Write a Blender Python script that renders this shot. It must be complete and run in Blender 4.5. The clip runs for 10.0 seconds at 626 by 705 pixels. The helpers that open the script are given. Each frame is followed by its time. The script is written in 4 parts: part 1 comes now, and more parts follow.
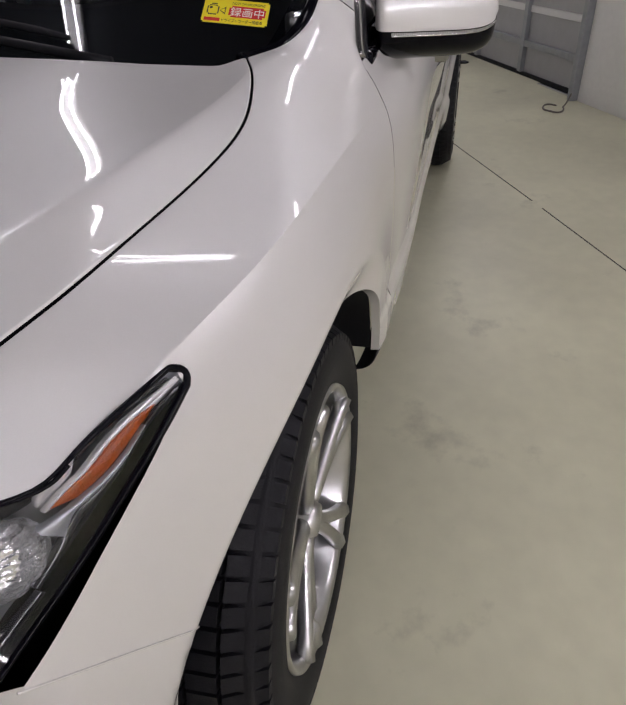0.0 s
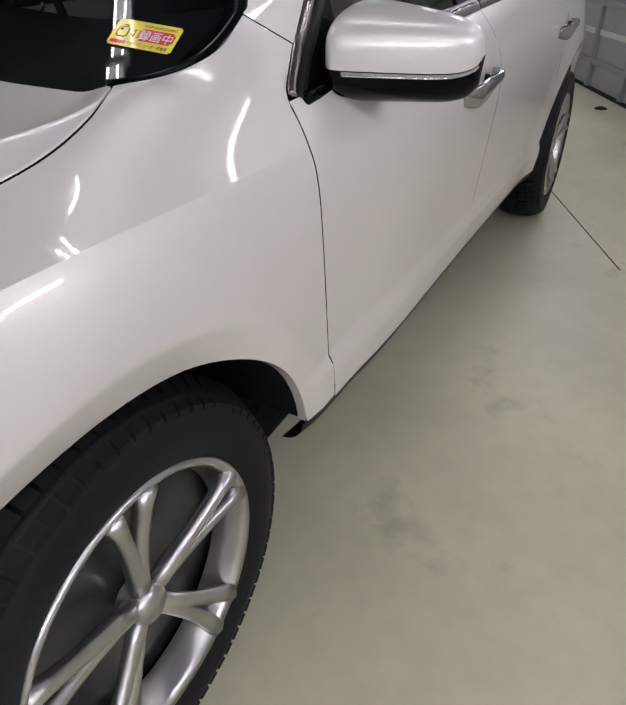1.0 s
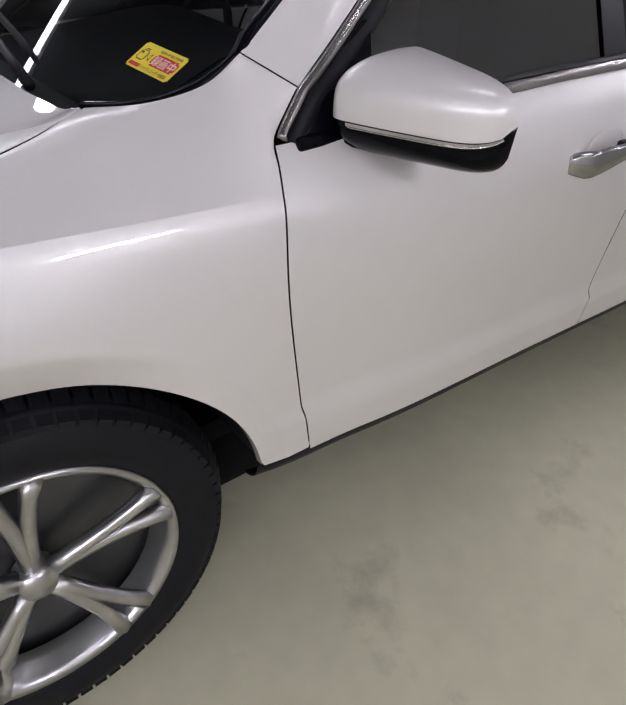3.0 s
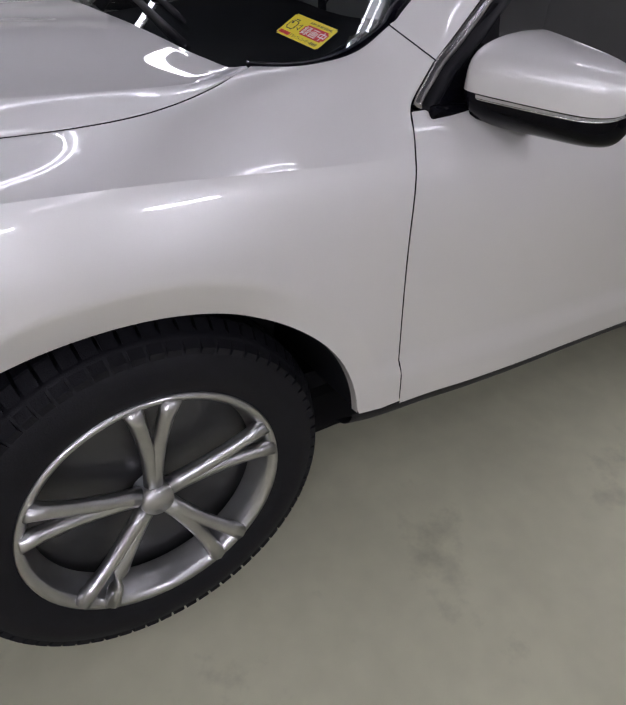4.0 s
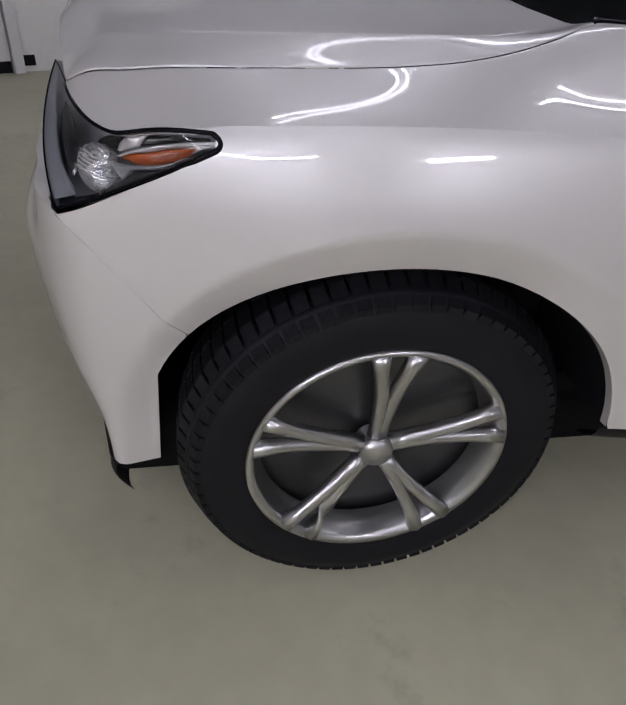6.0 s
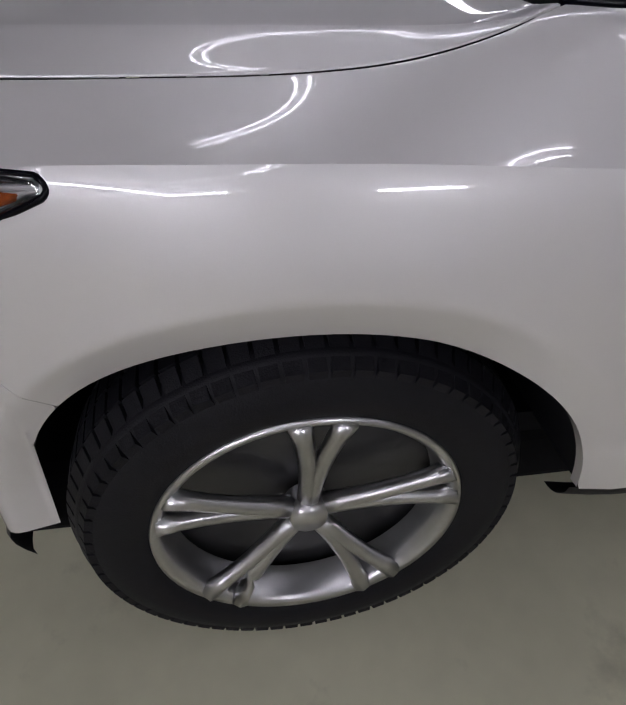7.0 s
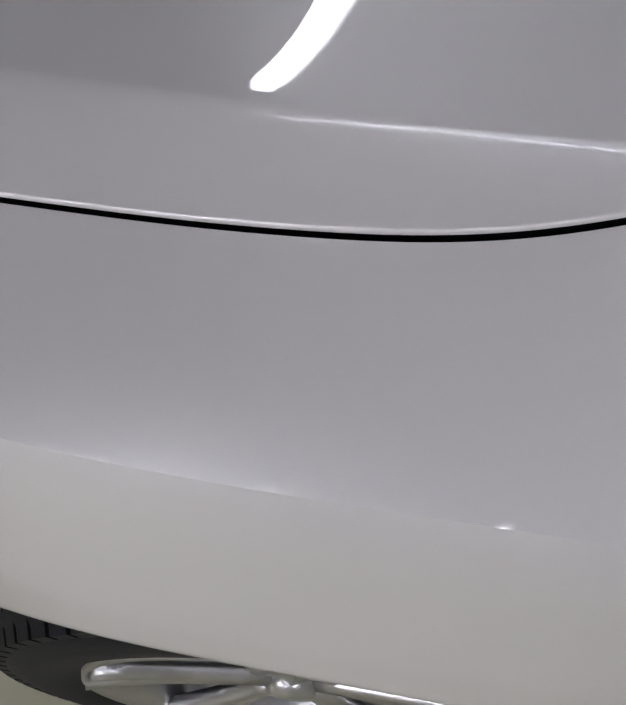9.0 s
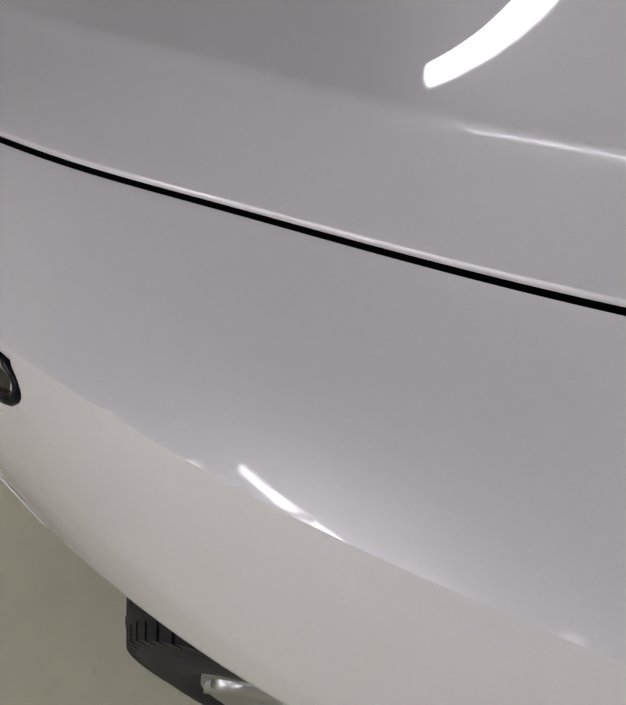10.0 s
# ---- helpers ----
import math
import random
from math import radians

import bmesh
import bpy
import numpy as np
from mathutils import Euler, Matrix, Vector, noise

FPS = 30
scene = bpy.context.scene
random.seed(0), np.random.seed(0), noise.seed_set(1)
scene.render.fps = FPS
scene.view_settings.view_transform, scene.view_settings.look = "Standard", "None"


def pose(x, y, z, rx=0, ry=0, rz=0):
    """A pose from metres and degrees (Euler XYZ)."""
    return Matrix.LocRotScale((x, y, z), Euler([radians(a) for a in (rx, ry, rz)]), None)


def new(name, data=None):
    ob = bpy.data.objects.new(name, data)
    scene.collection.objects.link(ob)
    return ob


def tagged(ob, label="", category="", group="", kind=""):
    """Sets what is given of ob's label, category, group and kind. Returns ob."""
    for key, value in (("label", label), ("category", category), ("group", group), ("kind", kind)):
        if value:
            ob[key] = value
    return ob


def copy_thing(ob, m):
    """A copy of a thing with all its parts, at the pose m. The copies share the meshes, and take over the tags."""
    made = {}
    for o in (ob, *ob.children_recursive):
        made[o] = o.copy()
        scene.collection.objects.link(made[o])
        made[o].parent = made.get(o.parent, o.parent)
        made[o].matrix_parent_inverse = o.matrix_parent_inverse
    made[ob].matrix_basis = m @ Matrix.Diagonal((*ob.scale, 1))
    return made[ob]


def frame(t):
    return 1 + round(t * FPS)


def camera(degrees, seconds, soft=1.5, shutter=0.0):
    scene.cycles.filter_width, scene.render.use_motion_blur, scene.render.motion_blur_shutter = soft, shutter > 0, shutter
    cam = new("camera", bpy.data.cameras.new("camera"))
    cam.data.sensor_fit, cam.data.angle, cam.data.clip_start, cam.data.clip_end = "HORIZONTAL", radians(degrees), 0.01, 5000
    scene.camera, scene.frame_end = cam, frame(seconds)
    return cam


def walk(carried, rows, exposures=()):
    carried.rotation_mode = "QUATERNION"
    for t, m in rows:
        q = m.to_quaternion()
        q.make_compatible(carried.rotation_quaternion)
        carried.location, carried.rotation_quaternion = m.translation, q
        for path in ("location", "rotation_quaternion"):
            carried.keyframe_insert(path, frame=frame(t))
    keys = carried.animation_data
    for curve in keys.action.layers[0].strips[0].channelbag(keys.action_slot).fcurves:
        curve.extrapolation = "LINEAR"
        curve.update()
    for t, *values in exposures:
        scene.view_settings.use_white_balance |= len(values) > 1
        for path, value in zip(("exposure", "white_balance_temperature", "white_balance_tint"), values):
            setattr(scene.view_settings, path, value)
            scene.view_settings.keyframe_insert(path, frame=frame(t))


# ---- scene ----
# The car stands along x (nose at -x), its flank near y = 0, its middle at y = 0.9.
cam = camera(56.25, 10.0, soft=1.7)
walk(cam, [
    (0, pose(-0.6282, -0.1400, 1.2216, 53.274, 3.415, -76.784)),
    (0.5, pose(-0.4983, -0.3404, 1.2101, 54.837, 2.551, -68.777)),
    (1, pose(-0.3436, -0.4367, 1.1954, 55.867, 1.505, -61.908)),
    (1.5, pose(-0.1281, -0.4692, 1.2160, 56.231, 1.020, -55.041)),
    (2, pose(-0.0056, -0.5483, 1.2185, 56.115, 0.390, -48.293)),
    (3.5, pose(-0.0688, -0.6915, 1.2457, 56.113, -2.548, -35.454)),
    (4, pose(-0.2253, -0.6823, 1.2073, 55.979, -3.925, -34.006)),
    (4.5, pose(-0.2862, -0.7011, 1.1638, 56.376, -4.875, -24.248)),
    (5, pose(-0.3097, -0.7419, 1.1280, 57.111, -5.171, -14.233)),
    (6.5, pose(-0.2924, -0.5806, 1.1496, 52.462, -4.323, -9.486)),
    (7, pose(-0.1390, -0.4672, 1.1661, 49.641, -3.624, -10.164)),
    (7.5, pose(0.0288, -0.4107, 1.2547, 40.946, -1.595, -3.909)),
    (8, pose(0.0478, -0.2913, 1.2427, 39.132, -2.794, -4.290)),
    (8.2, pose(0.0282, -0.2228, 1.2155, 40.597, -4.020, -5.315)),
    (8.5, pose(0.0189, -0.1423, 1.1727, 44.241, -4.310, -2.072)),
    (9, pose(0.0004, -0.0715, 1.1741, 38.974, -2.657, 5.190)),
    (9.5, pose(-0.0379, -0.0429, 1.1702, 37.100, -1.070, 12.248)),
    (10, pose(-0.0823, -0.0372, 1.1582, 38.514, -0.235, 19.114)),
], exposures=[(0, -0.02, 6600, 13), (1.0, 0.06, 6480, 13), (2.0, 0.15, 6450, 13), (3.5, -0.05, 6270, 13), (4.5, -0.38, 6150, 14), (5.2, -0.42, 6150, 14), (6.5, -0.30, 6250, 14), (7.0, -0.60, 6250, 13), (7.5, -0.66, 6150, 12), (8.2, -0.42, 6200, 10), (9.2, -0.35, 6300, 10), (10, -0.25, 6500, 12)])

# ---- light ----
world = bpy.data.worlds.new("world")
scene.world = world
world.use_nodes = True
world.node_tree.nodes["Background"].inputs[0].default_value = (0.55, 0.6, 0.65, 1)
world.node_tree.nodes["Background"].inputs[1].default_value = 0.15

TUBE_POWER = 30.0
CEILING_Z = 2.75
# the room is turned against the car
ROOM = Matrix.Rotation(math.atan2(0.444, 0.896), 4, "Z")
GARAGE_V = -2.745          # the garage-door wall, in room axes (u along it, v across)
FAR_V = 5.17
END_U0, END_U1 = -4.6, 8.4


def room(u, v, z=0.0):
    return ROOM @ Vector((u, v, z))


# ---- materials ----
def material(name, base, rough=0.5, metal=0.0, coat=0.0, spec=0.5, grain=0.0, grain_size=40.0, bump=0.0,
             bump_size=60.0, stain=0.0, stain_size=1.5, transmission=0.0, ior=1.45, coat_rough=0.03):
    m = bpy.data.materials.new(name)
    m.use_nodes = True
    n, l = m.node_tree.nodes, m.node_tree.links
    b = n["Principled BSDF"]
    b.inputs["Base Color"].default_value = (*base, 1)
    b.inputs["Roughness"].default_value = rough
    b.inputs["Metallic"].default_value = metal
    b.inputs["Coat Weight"].default_value = coat
    b.inputs["Coat Roughness"].default_value = coat_rough
    b.inputs["Specular IOR Level"].default_value = spec
    b.inputs["Transmission Weight"].default_value = transmission
    b.inputs["IOR"].default_value = ior
    if grain or stain or bump:
        geo = n.new("ShaderNodeNewGeometry")
        colour = None
        for amount, size, detail in ((grain, grain_size, 2.0), (stain, stain_size, 5.0)):
            if not amount:
                continue
            tex = n.new("ShaderNodeTexNoise")
            tex.inputs["Scale"].default_value = size
            tex.inputs["Detail"].default_value = detail
            l.new(geo.outputs["Position"], tex.inputs["Vector"])
            ramp = n.new("ShaderNodeValToRGB")
            ramp.color_ramp.elements[0].position, ramp.color_ramp.elements[1].position = 0.3, 0.7
            ramp.color_ramp.elements[0].color = (1 - amount, 1 - amount, 1 - amount, 1)
            ramp.color_ramp.elements[1].color = (1, 1, 1, 1)
            l.new(tex.outputs["Fac"], ramp.inputs["Fac"])
            mix = n.new("ShaderNodeMix")
            mix.data_type, mix.blend_type = "RGBA", "MULTIPLY"
            mix.inputs["Factor"].default_value = 1.0
            if colour is None:
                mix.inputs["A"].default_value = (*base, 1)
            else:
                l.new(colour, mix.inputs["A"])
            l.new(ramp.outputs["Color"], mix.inputs["B"])
            colour = mix.outputs["Result"]
        if colour is not None:
            l.new(colour, b.inputs["Base Color"])
        if bump:
            tex = n.new("ShaderNodeTexNoise")
            tex.inputs["Scale"].default_value = bump_size
            tex.inputs["Detail"].default_value = 4.0
            l.new(geo.outputs["Position"], tex.inputs["Vector"])
            bm_node = n.new("ShaderNodeBump")
            bm_node.inputs["Strength"].default_value = bump
            bm_node.inputs["Distance"].default_value = 0.01
            l.new(tex.outputs["Fac"], bm_node.inputs["Height"])
            l.new(bm_node.outputs["Normal"], b.inputs["Normal"])
    return m


def add_blotches(m, size, low, high, dark):
    """Sparse darker smudges over a surface."""
    n, l = m.node_tree.nodes, m.node_tree.links
    b = n["Principled BSDF"]
    before = b.inputs["Base Color"].links[0].from_socket
    geo = n.new("ShaderNodeNewGeometry")
    tex = n.new("ShaderNodeTexNoise")
    tex.inputs["Scale"].default_value = size
    tex.inputs["Detail"].default_value = 7.0
    tex.inputs["Roughness"].default_value = 0.65
    l.new(geo.outputs["Position"], tex.inputs["Vector"])
    ramp = n.new("ShaderNodeValToRGB")
    ramp.color_ramp.elements[0].position, ramp.color_ramp.elements[1].position = low, high
    ramp.color_ramp.elements[0].color = (1, 1, 1, 1)
    ramp.color_ramp.elements[1].color = (dark, dark, dark, 1)
    l.new(tex.outputs["Fac"], ramp.inputs["Fac"])
    mix = n.new("ShaderNodeMix")
    mix.data_type, mix.blend_type = "RGBA", "MULTIPLY"
    mix.inputs["Factor"].default_value = 1.0
    l.new(before, mix.inputs["A"])
    l.new(ramp.outputs["Color"], mix.inputs["B"])
    l.new(mix.outputs["Result"], b.inputs["Base Color"])


def glass(name, tint, gloss_ior=1.5):
    """Thin tinted glass: clear with a sharp Fresnel gloss."""
    m = bpy.data.materials.new(name)
    m.use_nodes = True
    n, l = m.node_tree.nodes, m.node_tree.links
    n.remove(n["Principled BSDF"])
    clear = n.new("ShaderNodeBsdfTransparent")
    clear.inputs["Color"].default_value = (*tint, 1)
    gloss = n.new("ShaderNodeBsdfGlossy")
    gloss.inputs["Roughness"].default_value = 0.0
    fres = n.new("ShaderNodeFresnel")
    fres.inputs["IOR"].default_value = gloss_ior
    mix = n.new("ShaderNodeMixShader")
    l.new(fres.outputs["Fac"], mix.inputs["Fac"])
    l.new(clear.outputs[0], mix.inputs[1])
    l.new(gloss.outputs[0], mix.inputs[2])
    l.new(mix.outputs[0], n["Material Output"].inputs["Surface"])
    return m


def glow(name, colour, strength):
    m = bpy.data.materials.new(name)
    m.use_nodes = True
    n, l = m.node_tree.nodes, m.node_tree.links
    n.remove(n["Principled BSDF"])
    e = n.new("ShaderNodeEmission")
    e.inputs["Color"].default_value = (*colour, 1)
    e.inputs["Strength"].default_value = strength
    l.new(e.outputs[0], n["Material Output"].inputs["Surface"])
    return m


def pearl_paint():
    """White pearl: a warm white coat of colour, bluish pearl flakes over part of it, clear lacquer on top."""
    m = material("pearl_paint", (0.80, 0.775, 0.757), rough=0.5, coat=1.0, spec=0.3, grain=0.03, grain_size=900, stain=0.025, stain_size=6.0, coat_rough=0.008)
    n, l = m.node_tree.nodes, m.node_tree.links
    base = n["Principled BSDF"]
    flake = n.new("ShaderNodeBsdfPrincipled")
    flake.inputs["Base Color"].default_value = (0.74, 0.745, 0.75, 1)
    flake.inputs["Metallic"].default_value = 1.0
    flake.inputs["Roughness"].default_value = 0.38
    flake.inputs["Coat Weight"].default_value = 1.0
    flake.inputs["Coat Roughness"].default_value = 0.008
    mix = n.new("ShaderNodeMixShader")
    mix.inputs["Fac"].default_value = 0.30
    l.new(base.outputs[0], mix.inputs[1])
    l.new(flake.outputs[0], mix.inputs[2])
    l.new(mix.outputs[0], n["Material Output"].inputs["Surface"])
    return m


PAINT = pearl_paint()
GAP = material("gap_black", (0.006, 0.006, 0.007), rough=0.9, spec=0.1)
BLACK_GLOSS = material("gloss_black", (0.003, 0.003, 0.005), rough=0.07, coat=0.0, spec=0.13)
BLACK_TRIM = material("black_trim", (0.007, 0.007, 0.009), rough=0.42, spec=0.22, bump=0.05, bump_size=700)
RUBBER = material("rubber", (0.007, 0.007, 0.010), rough=0.60, spec=0.3, grain=0.25, grain_size=60, bump=0.12, bump_size=400)
CHROME = material("chrome", (0.80, 0.80, 0.80), rough=0.06, metal=1.0)
SATIN = material("satin_metal", (0.33, 0.315, 0.31), rough=0.26, metal=1.0)
ALLOY = material("alloy", (0.55, 0.55, 0.55), rough=0.28, metal=1.0, grain=0.1, grain_size=30)
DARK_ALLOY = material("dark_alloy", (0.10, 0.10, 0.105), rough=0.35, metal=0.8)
AMBER = material("amber_plastic", (0.36, 0.065, 0.004), rough=0.25, coat=0.4, bump=0.3, bump_size=160)
GUNMETAL = material("lamp_bezel", (0.42, 0.43, 0.45), rough=0.30, metal=0.5)
SILVER = material("silver_plate", (0.90, 0.88, 0.88), rough=0.14, metal=0.45)
LAMP_BLACK = material("lamp_black", (0.012, 0.012, 0.015), rough=0.12, coat=0.5)
CRYSTAL = material("crystal", (0.82, 0.82, 0.83), rough=0.08, metal=0.75, bump=0.4, bump_size=95)
WINDSCREEN = glass("windscreen_glass", (0.55, 0.60, 0.60))
SIDE_GLASS = glass("privacy_glass", (0.10, 0.105, 0.11), 1.8)
LENS = glass("lamp_lens", (0.92, 0.93, 0.94))
MIRROR = material("mirror_silver", (0.9, 0.9, 0.9), rough=0.0, metal=1.0)
CABIN = material("cabin_black", (0.004, 0.004, 0.007), rough=0.7, spec=0.15, grain=0.3, grain_size=25)
CABIN_GREY = material("cabin_grey", (0.035, 0.036, 0.040), rough=0.8, grain=0.2, grain_size=40)
STICKER_YELLOW = material("sticker_yellow", (0.86, 0.72, 0.02), rough=0.4, coat=0.3)
STICKER_RED = material("sticker_red", (0.62, 0.02, 0.03), rough=0.4, coat=0.3)
STICKER_BLACK = material("sticker_black", (0.02, 0.02, 0.02), rough=0.5)
STICKER_WHITE = material("sticker_white", (0.85, 0.85, 0.85), rough=0.5)
FLOOR = material("floor_coating", (0.70, 0.68, 0.50), rough=0.42, spec=0.35, grain=0.06, grain_size=14, stain=0.20, stain_size=1.1,
                 bump=0.02, bump_size=9)
add_blotches(FLOOR, 2.3, 0.60, 0.72, 0.72)
JOINT = material("floor_joint", (0.075, 0.07, 0.06), rough=0.9)
WALL = material("wall_board", (0.80, 0.79, 0.77), rough=0.8, grain=0.04, grain_size=30, stain=0.05, stain_size=1.1, bump=0.05, bump_size=180)
add_blotches(WALL, 5.0, 0.64, 0.74, 0.82)
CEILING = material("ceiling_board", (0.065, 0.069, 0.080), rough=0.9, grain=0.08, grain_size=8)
STEEL_PANEL = material("door_panel", (0.40, 0.40, 0.41), rough=0.5, grain=0.06, grain_size=12, stain=0.08, stain_size=2.0)
STEEL_FRAME = material("door_frame_steel", (0.33, 0.345, 0.365), rough=0.4, metal=0.3, grain=0.12, grain_size=25)
DOOR_WHITE = material("door_white", (0.72, 0.72, 0.71), rough=0.55, grain=0.04, grain_size=20)
WOOD = material("broom_wood", (0.50, 0.30, 0.10), rough=0.5, grain=0.25, grain_size=40)
CABLE = material("cable", (0.16, 0.14, 0.12), rough=0.7)
TUBE = glow("tube_glow", (0.96, 0.93, 1.0), TUBE_POWER)
DIFFUSER = glow("diffuser_glow", (0.965, 0.935, 1.0), 17.0)
BAR = glow("bar_glow", (0.965, 0.935, 1.0), 62.0)
HANDLE = material("handle_chrome", (0.42, 0.42, 0.43), rough=0.12, metal=1.0)
HOUSING = material("lamp_housing", (0.8, 0.8, 0.8), rough=0.4)


# ---- building helpers ----
class Curve1:
    """A natural cubic spline through a few knots, straight beyond them."""

    def __init__(self, xs, ys):
        self.x, self.y = np.array(xs, float), np.array(ys, float)
        n = len(self.x)
        h = np.diff(self.x)
        a = np.eye(n)
        r = np.zeros(n)
        for i in range(1, n - 1):
            a[i, i - 1], a[i, i], a[i, i + 1] = h[i - 1], 2 * (h[i - 1] + h[i]), h[i]
            r[i] = 6 * ((self.y[i + 1] - self.y[i]) / h[i] - (self.y[i] - self.y[i - 1]) / h[i - 1])
        self.m = np.linalg.solve(a, r)

    def __call__(self, x):
        x = float(x)
        xs, ys, m = self.x, self.y, self.m
        if x <= xs[0] or x >= xs[-1]:
            i, e = (0, 0) if x <= xs[0] else (len(xs) - 2, len(xs) - 1)
            h = xs[i + 1] - xs[i]
            s = (ys[i + 1] - ys[i]) / h + (h / 6) * ((-2 * m[i] - m[i + 1]) if e == 0 else (m[i] + 2 * m[i + 1]))
            return float(ys[e] + s * (x - xs[e]))
        i = int(np.searchsorted(xs, x)) - 1
        h = xs[i + 1] - xs[i]
        p, q = (xs[i + 1] - x) / h, (x - xs[i]) / h
        return float(p * ys[i] + q * ys[i + 1] + ((p ** 3 - p) * m[i] + (q ** 3 - q) * m[i + 1]) * h * h / 6)


class Curve3:
    """A smooth space curve through points, by arc length 0 to 1."""

    def __init__(self, pts):
        p = np.array(pts, float)
        s = np.concatenate([[0], np.cumsum(np.linalg.norm(np.diff(p, axis=0), axis=1))])
        self.s = s / s[-1]
        self.c = [Curve1(self.s, p[:, k]) for k in range(3)]

    def __call__(self, u):
        return Vector([c(u) for c in self.c])


def smooth_step(a, b, x):
    t = min(1.0, max(0.0, (x - a) / (b - a)))
    return t * t * (3 - 2 * t)


def smooth_min(a, b, k):
    h = min(1.0, max(0.0, 0.5 + 0.5 * (b - a) / k))
    return b + (a - b) * h - k * h * (1 - h)


def link_mesh(name, bm, mat, parent=None, label="", smooth=True):
    me = bpy.data.meshes.new(name)
    bm.normal_update()
    bm.to_mesh(me)
    bm.free()
    for p in me.polygons:
        p.use_smooth = smooth
    me.materials.append(mat)
    ob = new(name, me)
    if parent is not None:
        ob.parent = parent
    if label:
        tagged(ob, label)
    return ob


def part(name, bm, mat, parent, label="", smooth=True):
    return link_mesh(name, bm, mat, parent, label, smooth)


def empty(name, label, category, group="", kind="", at=(0, 0, 0)):
    ob = new(name)
    ob.location = at
    ob.empty_display_size = 0.1
    return tagged(ob, label, category, group, kind)


def grid(nu, nv, f, flip=False, bm=None):
    """A patch of nu by nv cells through f(u, v)."""
    bm = bm or bmesh.new()
    vs = [[bm.verts.new(f(i / nu, j / nv)) for j in range(nv + 1)] for i in range(nu + 1)]
    for i in range(nu):
        for j in range(nv):
            q = [vs[i][j], vs[i + 1][j], vs[i + 1][j + 1], vs[i][j + 1]]
            bm.faces.new(q[::-1] if flip else q)
    bmesh.ops.remove_doubles(bm, verts=bm.verts, dist=0.0002)
    return bm


def mirror_bm(bm):
    """The same patch on the car's other side, added to it."""
    copy = bmesh.ops.duplicate(bm, geom=bm.verts[:] + bm.edges[:] + bm.faces[:])["geom"]
    for v in copy:
        if isinstance(v, bmesh.types.BMVert):
            v.co.y = 1.8 - v.co.y
    bmesh.ops.reverse_faces(bm, faces=[g for g in copy if isinstance(g, bmesh.types.BMFace)])
    return bm


def mirrored(ob):
    """A mirrored twin of a panel under the same thing."""
    bm = bmesh.new()
    bm.from_mesh(ob.data)
    for v in bm.verts:
        v.co.y = 1.8 - v.co.y
    bmesh.ops.reverse_faces(bm, faces=bm.faces[:])
    twin = link_mesh(ob.name.split(".")[0], bm, ob.data.materials[0], ob.parent)
    if "label" in ob:
        twin["label"] = ob["label"]
    return twin


def thicken(bm, d):
    """Give a sheet a thickness d, inward."""
    bmesh.ops.recalc_face_normals(bm, faces=bm.faces[:])
    bmesh.ops.solidify(bm, geom=bm.faces[:], thickness=d)
    return bm


def box(x0, x1, y0, y1, z0, z1, bm=None, bevel=0.0, m=None):
    bm = bm or bmesh.new()
    made = bmesh.ops.create_cube(bm, size=1.0)["verts"]
    for v in made:
        v.co = Vector(((x0 + x1) / 2 + v.co.x * (x1 - x0), (y0 + y1) / 2 + v.co.y * (y1 - y0), (z0 + z1) / 2 + v.co.z * (z1 - z0)))
    if bevel:
        edges = list({e for v in made for e in v.link_edges})
        made = bmesh.ops.bevel(bm, geom=edges, offset=bevel, segments=2, affect="EDGES", profile=0.5)["verts"]
    if m is not None:
        bmesh.ops.transform(bm, matrix=m, verts=[v for v in bm.verts])
    return bm


def tube(points, radius, sides=8, bm=None, closed=False, flat=1.0):
    """A round bar along points; flat squeezes it along z."""
    bm = bm or bmesh.new()
    pts = [Vector(p) for p in points]
    n = len(pts)
    rings = []
    for i, p in enumerate(pts):
        a = pts[i - 1] if (i > 0 or closed) else p
        b = pts[(i + 1) % n] if (i < n - 1 or closed) else p
        d = (b - a).normalized()
        ref = Vector((0, 0, 1)) if abs(d.z) < 0.9 else Vector((1, 0, 0))
        s = d.cross(ref).normalized()
        t = s.cross(d)
        r = radius[i] if isinstance(radius, (list, tuple)) else radius
        rings.append([bm.verts.new(p + s * (math.cos(2 * math.pi * k / sides) * r) + t * (math.sin(2 * math.pi * k / sides) * r * flat))
                      for k in range(sides)])
    for i in range(n if closed else n - 1):
        q, w = rings[i], rings[(i + 1) % n]
        for k in range(sides):
            bm.faces.new([q[k], q[(k + 1) % sides], w[(k + 1) % sides], w[k]])
    if not closed:
        bm.faces.new(rings[0][::-1])
        bm.faces.new(rings[-1])
    bmesh.ops.recalc_face_normals(bm, faces=bm.faces[:])
    return bm


